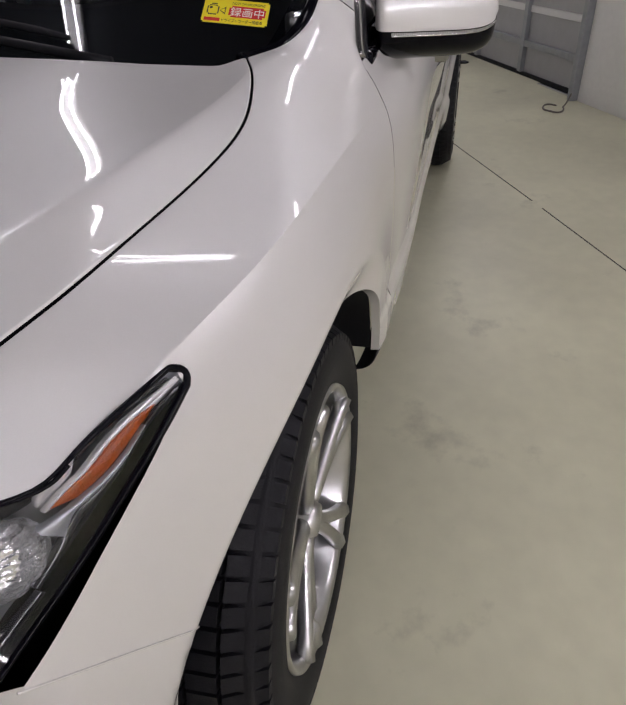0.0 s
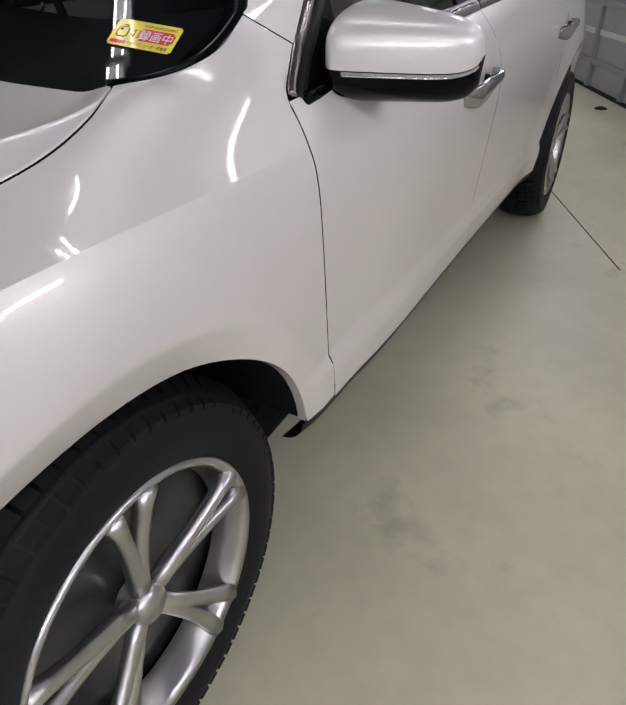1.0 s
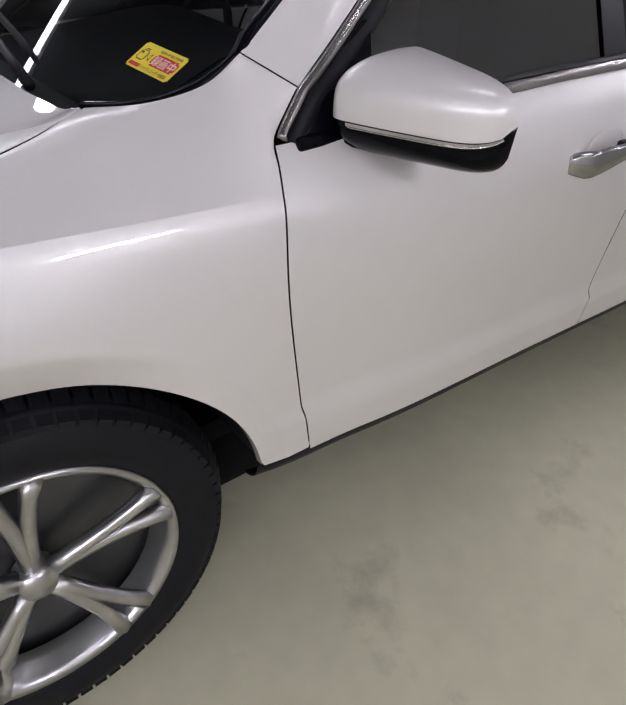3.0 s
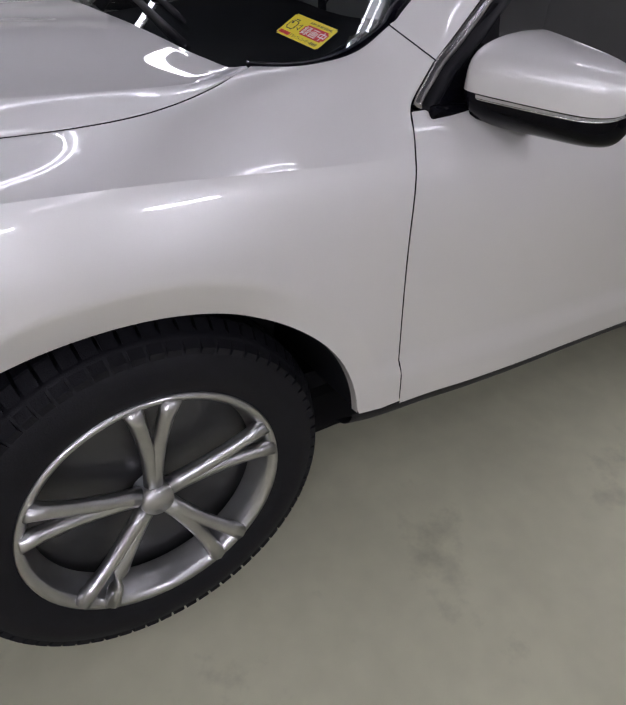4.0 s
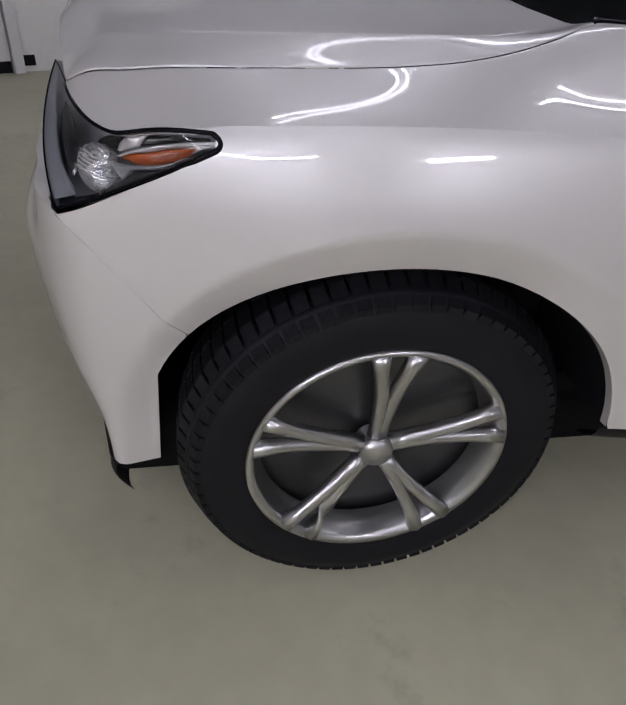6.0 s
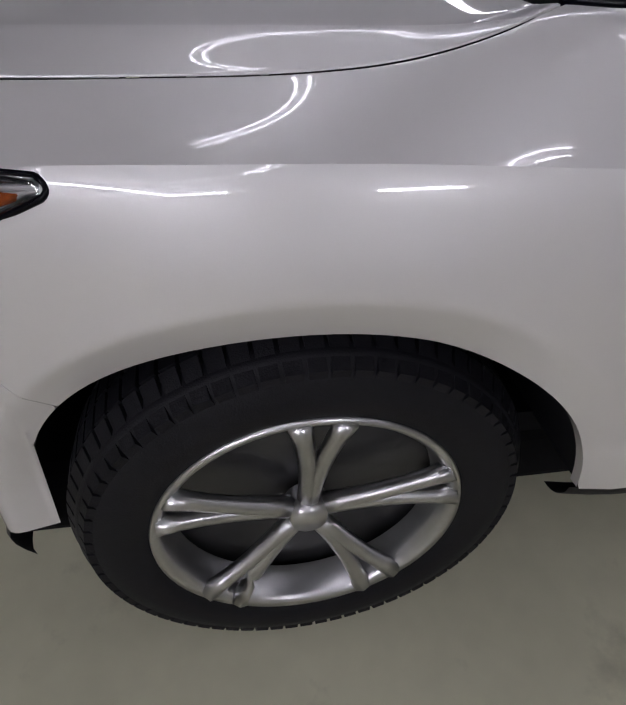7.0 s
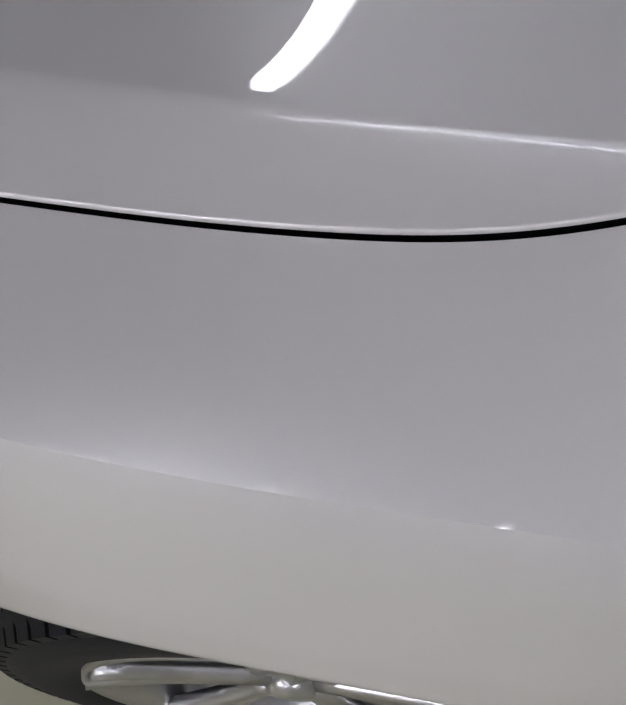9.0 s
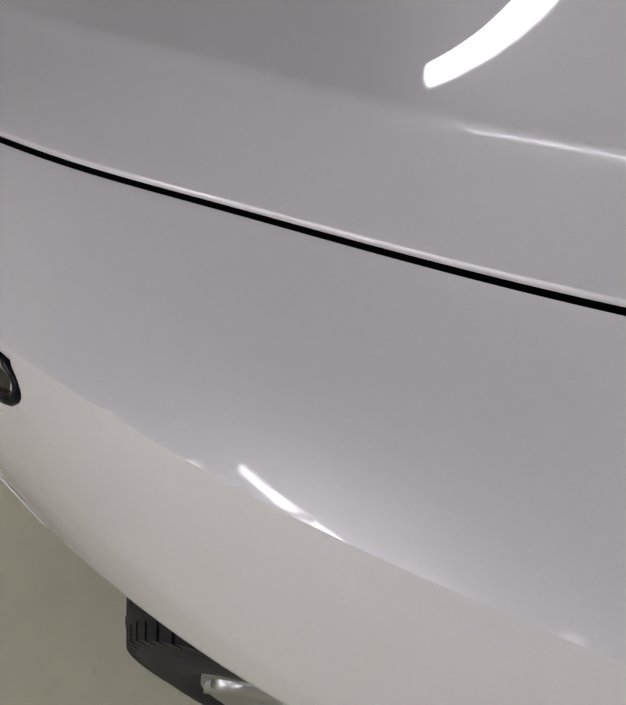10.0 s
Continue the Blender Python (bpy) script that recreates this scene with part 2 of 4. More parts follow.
def lathe(profile, segs, centre, bm=None):
    """A ring turned about the y axis from (radius, y) pairs."""
    bm = bm or bmesh.new()
    c = Vector(centre)
    rows = [[bm.verts.new(c + Vector((r * math.cos(2 * math.pi * k / segs), y, r * math.sin(2 * math.pi * k / segs)))) for k in range(segs)]
            for r, y in profile]
    for i in range(len(rows) - 1):
        for k in range(segs):
            bm.faces.new([rows[i][k], rows[i][(k + 1) % segs], rows[i + 1][(k + 1) % segs], rows[i + 1][k]])
    bmesh.ops.recalc_face_normals(bm, faces=bm.faces[:])
    return bm


# ---- the room ----
def room_slab(name, u0, u1, v0, v1, z0, z1, mat, kind_label, parent=None):
    bm = box(u0, u1, v0, v1, z0, z1, m=ROOM)
    ob = link_mesh(name, bm, mat, parent, smooth=False)
    if parent is None:
        tagged(ob, kind_label[0], kind_label[1], kind="structure")
    return ob


floor = room_slab("floor", END_U0, END_U1, GARAGE_V - 0.1, FAR_V, -0.12, 0.0, FLOOR, ("grey-green coated concrete workshop floor with faint stains", "floor"))
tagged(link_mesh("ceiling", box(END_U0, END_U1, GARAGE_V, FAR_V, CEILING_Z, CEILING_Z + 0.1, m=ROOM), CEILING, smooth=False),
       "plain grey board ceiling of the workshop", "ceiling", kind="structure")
room_slab("wall_far", END_U0, END_U1, FAR_V, FAR_V + 0.15, 0, CEILING_Z, WALL, ("white painted workshop wall", "wall"))
room_slab("wall_end_rear", END_U1, END_U1 + 0.15, GARAGE_V, FAR_V, 0, CEILING_Z, WALL, ("white painted workshop end wall", "wall"))
room_slab("wall_end_front", END_U0 - 0.15, END_U0, GARAGE_V, FAR_V, 0, CEILING_Z, WALL, ("white painted workshop end wall", "wall"))
DOOR_U0, DOOR_U1, DOOR_H = 3.50, 7.2, 2.35
room_slab("wall_garage", END_U0, DOOR_U0 - 0.06, GARAGE_V - 0.15, GARAGE_V, 0, CEILING_Z, WALL, ("white painted wall beside the overhead door", "wall"))
room_slab("wall_garage_side", DOOR_U1 + 0.06, END_U1, GARAGE_V - 0.15, GARAGE_V, 0, CEILING_Z, WALL, ("white painted wall beside the overhead door", "wall"))
room_slab("wall_garage_head", DOOR_U0 - 0.06, DOOR_U1 + 0.06, GARAGE_V - 0.15, GARAGE_V, DOOR_H, CEILING_Z, WALL, ("white painted wall above the overhead door", "wall"))


def floor_joint(u0, v0, u1, v1):
    a, b = Vector((u0, v0, 0)), Vector((u1, v1, 0))
    d = (b - a).normalized()
    s = Vector((-d.y, d.x, 0)) * 0.004
    bm = bmesh.new()
    bm.faces.new([bm.verts.new(ROOM @ (p + Vector((0, 0, 0.0006)))) for p in (a - s, b - s, b + s, a + s)])
    link_mesh("saw_joint", bm, JOINT, floor, "dark saw-cut joint in the floor")


JV = -1.49
floor_joint(END_U0, JV + 0.16, 1.80, JV - 0.010)
floor_joint(1.90, JV - 0.012, END_U1, JV - 0.12)


def overhead_door():
    door = empty("overhead_door", "grey steel sectional overhead door, shut, with a steel frame inside", "garage door", at=room(DOOR_U0, GARAGE_V))
    inv = Matrix.Translation(room(DOOR_U0, GARAGE_V)).inverted()
    y = GARAGE_V - 0.08
    h = 0.50
    for k in range(5):
        z0 = 0.012 + k * h
        z1 = min(z0 + h - 0.012, DOOR_H)
        part("panel", box(DOOR_U0 + 0.02, DOOR_U1 - 0.02, y - 0.04, y, z0, z1, m=inv @ ROOM, bevel=0.003), STEEL_PANEL, door, smooth=False)
        if k:
            part("joint_strip", box(DOOR_U0 + 0.02, DOOR_U1 - 0.02, y - 0.03, y + 0.012, z0 - 0.030, z0 + 0.018, m=inv @ ROOM, bevel=0.003), DOOR_WHITE, door,
                 "pale strip between two sections", smooth=False)
        part("rail", box(DOOR_U0 + 0.02, DOOR_U1 - 0.02, y, y + 0.035, z0 + 0.215, z0 + 0.265, m=inv @ ROOM, bevel=0.004), STEEL_FRAME, door,
             "blue-grey steel rail", smooth=False)
    for k in range(5):
        u = DOOR_U0 + 0.04 + k * 0.83
        part("post", box(u, u + 0.055, y, y + 0.042, 0.03, DOOR_H - 0.02, m=inv @ ROOM, bevel=0.004), STEEL_FRAME, door, "blue-grey steel upright", smooth=False)
    part("bottom_seal", box(DOOR_U0, DOOR_U1, y - 0.05, y + 0.02, 0.0, 0.03, m=inv @ ROOM, bevel=0.004), RUBBER, door, "black rubber bottom seal", smooth=False)
    for k, u in enumerate((DOOR_U0 - 0.055, DOOR_U1 + 0.005)):
        part("track", box(u, u + 0.05, GARAGE_V - 0.10, GARAGE_V + 0.055, 0.0, DOOR_H, m=inv @ ROOM, bevel=0.006), STEEL_FRAME, door, "steel roller track", smooth=False)
    for z in (0.26, 0.76, 1.26):
        bm = lathe([(0.0, -0.03), (0.022, -0.03), (0.022, 0.03), (0.0, 0.03)], 12, (0, 0, 0))
        bmesh.ops.transform(bm, matrix=inv @ ROOM @ pose(DOOR_U0 + 0.02, GARAGE_V + 0.0, z), verts=bm.verts)
        part("roller", bm, STEEL_FRAME, door)
    # bright metal strip added in place of the daylight slit under the door
    part("threshold", box(DOOR_U0 + 0.01, DOOR_U0 + 0.52, GARAGE_V - 0.045, GARAGE_V - 0.005, 0.0, 0.012, m=inv @ ROOM, bevel=0.003), CHROME, door,
         "short bright metal strip in place of daylight under the door", smooth=False)
    return door


overhead_door()


def floor_anchor():
    ob = empty("floor_anchor", "small dark steel anchor plate set in the workshop floor", "anchor", at=room(5.10, -2.60))
    bm = bmesh.new()
    bmesh.ops.create_cone(bm, cap_ends=True, segments=20, radius1=0.055, radius2=0.048, depth=0.008, matrix=Matrix.Translation((0, 0, 0.004)))
    part("plate", bm, RUBBER, ob, smooth=False)
    part("ring", tube([(0.03 * math.cos(2 * math.pi * k / 16), 0.03 * math.sin(2 * math.pi * k / 16), 0.012) for k in range(16)], 0.004, 6, closed=True), DARK_ALLOY, ob)


floor_anchor()


def loose_cable():
    pts = []
    c = room(3.32, GARAGE_V + 0.27, 0.008)
    for k in range(40):
        a = k / 39 * 5.4 - 0.4
        pts.append((c.x + 0.10 * math.cos(a) * (1 + 0.25 * math.sin(2 * a)), c.y + 0.07 * math.sin(a), 0.007))
    end = room(3.52, GARAGE_V - 0.02, 0.0)
    last = Vector(pts[-1])
    for k in range(1, 9):
        p = last.lerp(Vector((end.x, end.y, 0.10)), k / 8)
        pts.append((p.x, p.y, 0.007 + 0.1 * (k / 8) ** 2))
    ob = link_mesh("cable", tube(pts, 0.006, 6), CABLE)
    tagged(ob, "thin grey cable lying in a loop on the floor", "cable")


loose_cable()


def far_door():
    u0, w, h = -0.28, 0.86, 2.05
    # stands against the far wall
    d = empty("entrance_door", "white panelled door standing shut in the far wall", "door", at=room(u0, FAR_V))
    inv = Matrix.Translation(room(u0, FAR_V)).inverted()
    part("leaf", box(u0, u0 + w, FAR_V - 0.045, FAR_V - 0.005, 0.09, h, m=inv @ ROOM, bevel=0.004), DOOR_WHITE, d, smooth=False)
    # the shaded gap below the leaf, painted as a black box
    part("kick_gap", box(u0, u0 + w, FAR_V - 0.03, FAR_V - 0.002, 0.0, 0.09, m=inv @ ROOM), BLACK_TRIM, d, "black strip painted for the shaded gap under the door", smooth=False)
    for k in range(3):
        part("panel", box(u0 + 0.1, u0 + w - 0.1, FAR_V - 0.055, FAR_V - 0.045, 0.2 + k * 0.6, 0.68 + k * 0.6, m=inv @ ROOM, bevel=0.004), DOOR_WHITE, d, smooth=False)
    for u in (u0 - 0.09, u0 + w + 0.01):
        part("jamb", box(u, u + 0.08, FAR_V - 0.09, FAR_V - 0.002, 0.0, h + 0.08, m=inv @ ROOM, bevel=0.006), DOOR_WHITE, d, smooth=False)
    part("head", box(u0 - 0.01, u0 + w + 0.01, FAR_V - 0.09, FAR_V - 0.002, h + 0.005, h + 0.08, m=inv @ ROOM, bevel=0.006), DOOR_WHITE, d, smooth=False)


far_door()


def wall_vent():
    u0, u1 = 0.685, 0.775
    ob = empty("wall_vent", "small dark louvred vent low on the white wall", "vent", at=room(u0, FAR_V))
    inv = Matrix.Translation(room(u0, FAR_V)).inverted()
    part("backing", box(u0, u1, FAR_V - 0.008, FAR_V - 0.002, 0.045, 0.125, m=inv @ ROOM), BLACK_TRIM, ob, smooth=False)
    for k in range(4):
        z = 0.052 + k * 0.019
        part("slat", box(u0 + 0.004, u1 - 0.004, FAR_V - 0.014, FAR_V - 0.007, z, z + 0.007, m=inv @ ROOM, bevel=0.001), BLACK_TRIM, ob, smooth=False)


wall_vent()


def broom():
    base = room(-2.0, FAR_V - 0.35, 0)
    top = room(-2.35, FAR_V - 0.02, 1.45)
    ob = empty("broom", "wooden-handled broom leaning against the white wall", "broom", at=base)
    part("handle", tube([Vector((0, 0, 0.14)), top - base], 0.014, 10), WOOD, ob)
    part("head", box(-0.14, 0.14, -0.03, 0.03, 0.10, 0.15, bevel=0.008, m=ROOM), WOOD, ob)
    bm = bmesh.new()
    rng = random.Random(3)
    for k in range(60):
        x, y = rng.uniform(-0.13, 0.13), rng.uniform(-0.025, 0.025)
        tube([ROOM @ Vector((x, y, 0.11)), ROOM @ Vector((x * 1.15, y * 1.6, 0.002))], 0.003, 4, bm)
    part("bristles", bm, WOOD, ob)


broom()


# ---- ceiling lamps ----
def ceiling_lamp(u, v, turn, z=CEILING_Z, half=0.58):
    ob = empty("ceiling_lamp", "twin-tube white fluorescent batten lamp on the ceiling, lit", "ceiling lamp", group="ceiling lamps", at=(0, 0, 0))
    part("housing", box(-half - 0.04, half + 0.04, -0.05, 0.05, -0.045, -0.002, bevel=0.008), HOUSING, ob, smooth=False)
    for y in (-0.026, 0.026):
        bm = bmesh.new()
        bmesh.ops.create_cone(bm, cap_ends=True, segments=14, radius1=0.0065, radius2=0.0065, depth=2 * half,
                              matrix=Matrix.Translation((0, y, -0.075)) @ Matrix.Rotation(radians(90), 4, "Y"))
        part("tube", bm, TUBE, ob, "glowing white tube")
        for x in (-half - 0.015, half + 0.015):
            part("socket", box(x - 0.012, x + 0.012, y - 0.014, y + 0.014, -0.090, -0.04, bevel=0.003), HOUSING, ob, smooth=False)
    ob.matrix_world = Matrix.Translation(room(u, v, z)) @ ROOM @ Matrix.Rotation(radians(turn), 4, "Z")
    return ob


LAMPS = [(0.34, 0.75, 0), (1.54, 0.73, 0), (3.45, 0.72, 0), (4.90, 1.05, 0),
         (-2.90, -1.90, 0), (-1.30, -1.90, 0), (1.55, -2.00, 0), (3.30, -1.45, 0), (5.20, -1.30, 0), (6.60, 1.3, 0)]
first = ceiling_lamp(*LAMPS[0])
for u, v, turn in LAMPS[1:]:
    copy_thing(first, Matrix.Translation(room(u, v, CEILING_Z)) @ ROOM @ Matrix.Rotation(radians(turn), 4, "Z"))
ceiling_lamp(0.87, -0.68, -88, half=0.32)


def panel_lamp(u, v, turn, half):
    """A batten with one broad diffuser under the ceiling."""
    ob = empty("ceiling_lamp", "white batten lamp with a broad glowing diffuser on the ceiling", "ceiling lamp", group="ceiling lamps")
    part("housing", box(-half - 0.03, half + 0.03, -0.06, 0.06, -0.040, -0.002, bevel=0.006), HOUSING, ob, smooth=False)
    part("diffuser", box(-half, half, -0.048, 0.048, -0.068, -0.041, bevel=0.010), DIFFUSER, ob, "glowing white diffuser", smooth=False)
    ob.matrix_world = Matrix.Translation(room(u, v, CEILING_Z)) @ ROOM @ Matrix.Rotation(radians(turn), 4, "Z")


panel_lamp(1.46, 3.0, 0, 0.82)
panel_lamp(3.06, 3.0, 0, 0.70)
panel_lamp(-1.45, -0.85, -50, 0.66)


def wall_lamp(length, m):
    """A slim bar lamp on a wall; m puts its back on the wall, facing +y."""
    ob = empty("wall_lamp", "slim white bar lamp fixed to the workshop wall, lit; the longest is added fill light", "wall lamp", group="wall lamps")
    h = length / 2
    part("housing", box(-h - 0.02, h + 0.02, 0.001, 0.05, -0.065, 0.065, bevel=0.006), HOUSING, ob, smooth=False)
    part("diffuser", box(-h, h, 0.051, 0.062, -0.052, 0.052, bevel=0.004), BAR, ob, "glowing white diffuser", smooth=False)
    ob.matrix_world = m


def on_garage_wall(u, z):
    return Matrix.Translation(room(u, GARAGE_V, z)) @ ROOM


wall_lamp(0.64, on_garage_wall(-0.37, 2.04))
wall_lamp(1.75, on_garage_wall(-3.68, 2.36))
# added fill above the overhead door, out of view, to brighten the rear floor
wall_lamp(2.80, on_garage_wall(5.30, 2.56))
wall_lamp(2.20, Matrix.Translation(room(END_U0, -1.45, 2.33)) @ ROOM @ Matrix.Rotation(radians(-90), 4, "Z"))

# ---- the car ----
car = empty("car", "pearl-white five-door crossover car parked on the workshop floor", "car")
MID = 0.9
REAR_X = 2.93

# lines of the body: shoulder crease F, hood edge G, hood crease H
FY = Curve1([-0.484, -0.313, -0.144, 0.045, 0.251, 0.461, 0.677, 1.1, 1.7, 2.4, 3.0, 3.5], [0.145, 0.094, 0.048, 0.028, 0.019, 0.006, -0.012, -0.020, -0.026, -0.040, -0.050, 0.01])
FZ = Curve1([-0.484, -0.313, -0.144, 0.045, 0.251, 0.461, 0.677, 1.1, 1.7, 2.4, 3.0, 3.5], [0.894, 0.929, 0.949, 0.956, 0.953, 0.955, 0.963, 0.972, 0.985, 1.0, 1.01, 1.0])
GY = Curve1([-0.489, -0.470, -0.437, -0.359, -0.191, -0.006, 0.080, 0.120, 0.161, 0.209, 0.244], [0.276, 0.243, 0.219, 0.187, 0.154, 0.131, 0.1275, 0.132, 0.1405, 0.1545, 0.171])
HY = Curve1([-0.683, -0.487, -0.274, -0.047, 0.10, 0.20, 0.30, 0.416], [0.421, 0.313, 0.236, 0.187, 0.1655, 0.1545, 0.132, 0.108])
HZ = Curve1([-0.683, -0.487, -0.40, -0.30, -0.20, -0.10, 0.0, 0.10, 0.20, 0.30, 0.416], [0.940, 0.993, 1.004, 1.015, 1.023, 1.030, 1.036, 1.0415, 1.0485, 1.063, 1.095])
HOOD_RISE = Curve1([-0.7, -0.4, 0.0, 0.25], [0.045, 0.042, 0.038, 0.038])
GZ = Curve1([-0.489, -0.464, -0.430, -0.359, -0.286, -0.200, -0.020, 0.104, 0.183, 0.244], [0.939, 0.956, 0.9685, 0.9795, 0.9868, 0.9925, 1.0065, 1.027, 1.0475, 1.064])
DX = Curve1([0.335, 0.512, 0.685, 0.847, 0.955, 1.015], [0.534, 0.500, 0.469, 0.451, 0.459, 0.471])
PROFILE = Curve1([0.0, 0.012, 0.045, 0.11, 0.27, 0.44, 0.56, 0.66], [0.0, -0.0065, -0.0175, -0.025, -0.016, 0.003, 0.017, 0.032])
ARCH_Z, ARCH_R = 0.368, 0.415
GAPW = 0.0016
HEM = 0.0013


# hollow beside the crease and bulge further in, in powers of the way in and of x
EDGE_BOW = Curve1([-0.60, -0.10, -0.02, 0.04, 0.08, 0.12, 0.16, 0.20, 0.30, 0.50], [0.0, 0.0, 0.0, 0.003, 0.012, 0.022, 0.030, 0.036, 0.040, 0.040])
HOOD_FORM = [(-0.073, -0.0004, 0.0718), (0.0326, 0.0178, -0.0165), (0.0024, -0.0121, -0.0102), (-0.0012, 0.0017, 0.0021)]


def hood_form(x, r):
    z = sum(c * r * (10 * r) ** a * (3 * x) ** b for a, row in enumerate(HOOD_FORM) for b, c in enumerate(row))
    return z * (1 - smooth_step(0.4, 0.68, r))


def skin_raw(x, y):
    yf, zf, yh, zh = FY(x), FZ(x), HY(x), HZ(x)
    s = (y - yf) / (yh - yf)
    bow = (0.16 * (zh - zf) + EDGE_BOW(x) * s) * s * (1 - s) if 0 < s < 1 else 0.0
    side = zf + (zh - zf) * s + bow
    q = min(1.0, (y - yh) / (MID - yh))
    top = zh + HOOD_RISE(x) * (1 - (1 - q) ** 2) + hood_form(x, y - yh) if q > 0 else zh + 2 * HOOD_RISE(x) * q
    z = smooth_min(side, top, 0.0022)
    # the nose rolls down
    nose = nose_x(y) + 0.075
    if x < nose:
        z -= 6.0 * (nose - x) ** 2
    return z


def skin_z(x, y):
    """Height of the hood and the shoulder, drawn onto the hood's edge line."""
    yf, yg = FY(x), GY(x)
    w = smooth_step(0.0, 1.0, (y - yf) / max(0.02, yg - yf)) * (1 - smooth_step(0.0, 1.0, (y - yg) / max(0.05, HY(x) - yg)))
    return skin_raw(x, y) + LIFT(x) * w


def nose_x(y):
    y = y if y < MID else 1.8 - y
    return -0.487 - 0.075 * (1 - (1 - min(1, max(0, (y - 0.276) / 0.62))) ** 1.6)


def flank_y(x, z):
    """Side of the body at height z."""
    d = FZ(x) - z
    y = FY(x) + PROFILE(max(0.0, d))
    for cx in (0.0, REAR_X):
        r = math.hypot(x - cx, z - ARCH_Z)
        t = min(1.0, max(0.0, (0.66 - r) / 0.19))
        # a flat lip turns in round the wheel opening
        lip = 0.48 * 0.0025 * math.log1p(math.exp(min(30.0, (0.461 - r) / 0.0025))) * smooth_step(0.34, 0.10, x - cx)
        y -= (0.016 * t * t - lip) * smooth_step(0.0, 0.10, d)
    # skirt over the sill
    if 0.34 < x < REAR_X - 0.45:
        y -= 0.014 * smooth_step(0.118, 0.088, z - sill_z(x)) * smooth_step(0.34, 0.56, x)
    return y


def sill_z(x):
    return float(np.interp(x, [0.4, 0.7, 1.25, 1.7, 2.45, 3.4], [0.440, 0.426, 0.406, 0.389, 0.362, 0.37]))


def arch_z(x, cx):
    q = ARCH_R ** 2 - (x - cx) ** 2
    # flattened at the crown
    return ARCH_Z + math.sqrt(q) - 0.018 * q * q / ARCH_R ** 4 if q > 0 else 0.0


LIFT_X = [-0.58, -0.489, -0.464, -0.430, -0.359, -0.286, -0.200, -0.110, -0.020, 0.050, 0.110, 0.180, 0.244, 0.35]
LIFT = Curve1(LIFT_X, [0.0] + [GZ(x) - skin_raw(x, GY(x)) for x in LIFT_X[1:-1]] + [0.0])


def column_x(xn, z):
    """Columns of the fender lean into the door gap."""
    return xn if xn < 0.25 else 0.25 + (xn - 0.25) / 0.209 * (DX(z) - GAPW - 0.25)


LAMP_SILL = Curve1([-0.503, -0.475, -0.426, -0.370, -0.316, -0.283], [0.800, 0.809, 0.832, 0.860, 0.888, 0.909])


# fender: flank below the crease
def fender_flank(u, v):
    # columns crowd towards the ends of the arch
    xn = -0.497 + 0.956 * u
    bottom = arch_z(xn, 0.0)
    for _ in range(4):
        bottom = max(arch_z(column_x(xn, bottom), 0.0), 0.44 if xn > 0.2 else 0.0)
    if xn < -0.30:
        bottom = max(bottom, 0.803 + (xn + 0.502) * -1.085)
    top = FZ(xn)
    if xn < -0.281:
        top = min(top, LAMP_SILL(xn))
    w = 1 - (1 - v) ** 1.5
    z = bottom + (top - bottom) * w
    return Vector((column_x(xn, z), flank_y(column_x(xn, z), FZ(column_x(xn, z)) - (FZ(xn) - z)), FZ(column_x(xn, z)) - (FZ(xn) - z)))


EDGE_UP = Curve3([(0.244, 0.173, 1.064), (0.30, 0.140, 1.066), (0.36, 0.122, 1.077), (0.415, 0.111, 1.101), (0.453, 0.103, 1.128)])
CUT_A, CUT_B = Vector((0.453, 0.103, 1.128)), Vector((0.525, 0.065, 1.084))
DOOR_UP = Curve3([(DX(z), FY(DX(z)) + 0.50 * (z - FZ(DX(z))) + 3.3 * (z - FZ(DX(z))) ** 2, z) for z in (0.955, 0.975, 0.995, 1.013)]
                 + [(0.495, 0.058, 1.048), (0.525, 0.065, 1.084)])


def shoulder_low(u):
    if u <= 0.80:
        x = -0.497 + 0.956 * (u / 0.80)
        x = column_x(x, FZ(x))
        yf, zf = FY(x), FZ(x)
        if x < -0.40:
            x = -0.40 - (-0.40 - x) * 0.087 / 0.097
            s = ((-0.40 - x) / 0.087) ** 1.7
            yf = FY(x)
            y = yf + (GY(x) - GAPW - yf) * min(1, s)
            return Vector((x, y, skin_z(x, y)))
        return Vector((x, yf, zf))
    return DOOR_UP((u - 0.80) / 0.20) - Vector((GAPW, 0, 0))


def shoulder_high(u):
    if u <= 0.62:
        x = -0.487 + 0.731 * (u / 0.62)
        y = GY(x) - GAPW - HEM
        return Vector((x, y, skin_z(x, y)))
    if u <= 0.86:
        return EDGE_UP((u - 0.62) / 0.24)
    return CUT_A.lerp(CUT_B, (u - 0.86) / 0.14)


def shoulder_point(u, v):
    a, b = shoulder_low(u), shoulder_high(u)
    p = a.lerp(b, v)
    w = smooth_step(0.86, 0.74, u) * (1 - smooth_step(0.76, 0.80, u) * (1 - smooth_step(0.0, 0.25, v)))
    p += Vector((-0.35, -0.6, 0.72)) * (0.055 * (b - a).length * 4 * v * (1 - v) * smooth_step(0.74, 0.86, u))
    if w > 0:
        p.z += (skin_z(p.x, p.y) - p.z) * w
    return p


SHOULDER_N, SHOULDER_M = 200, 34
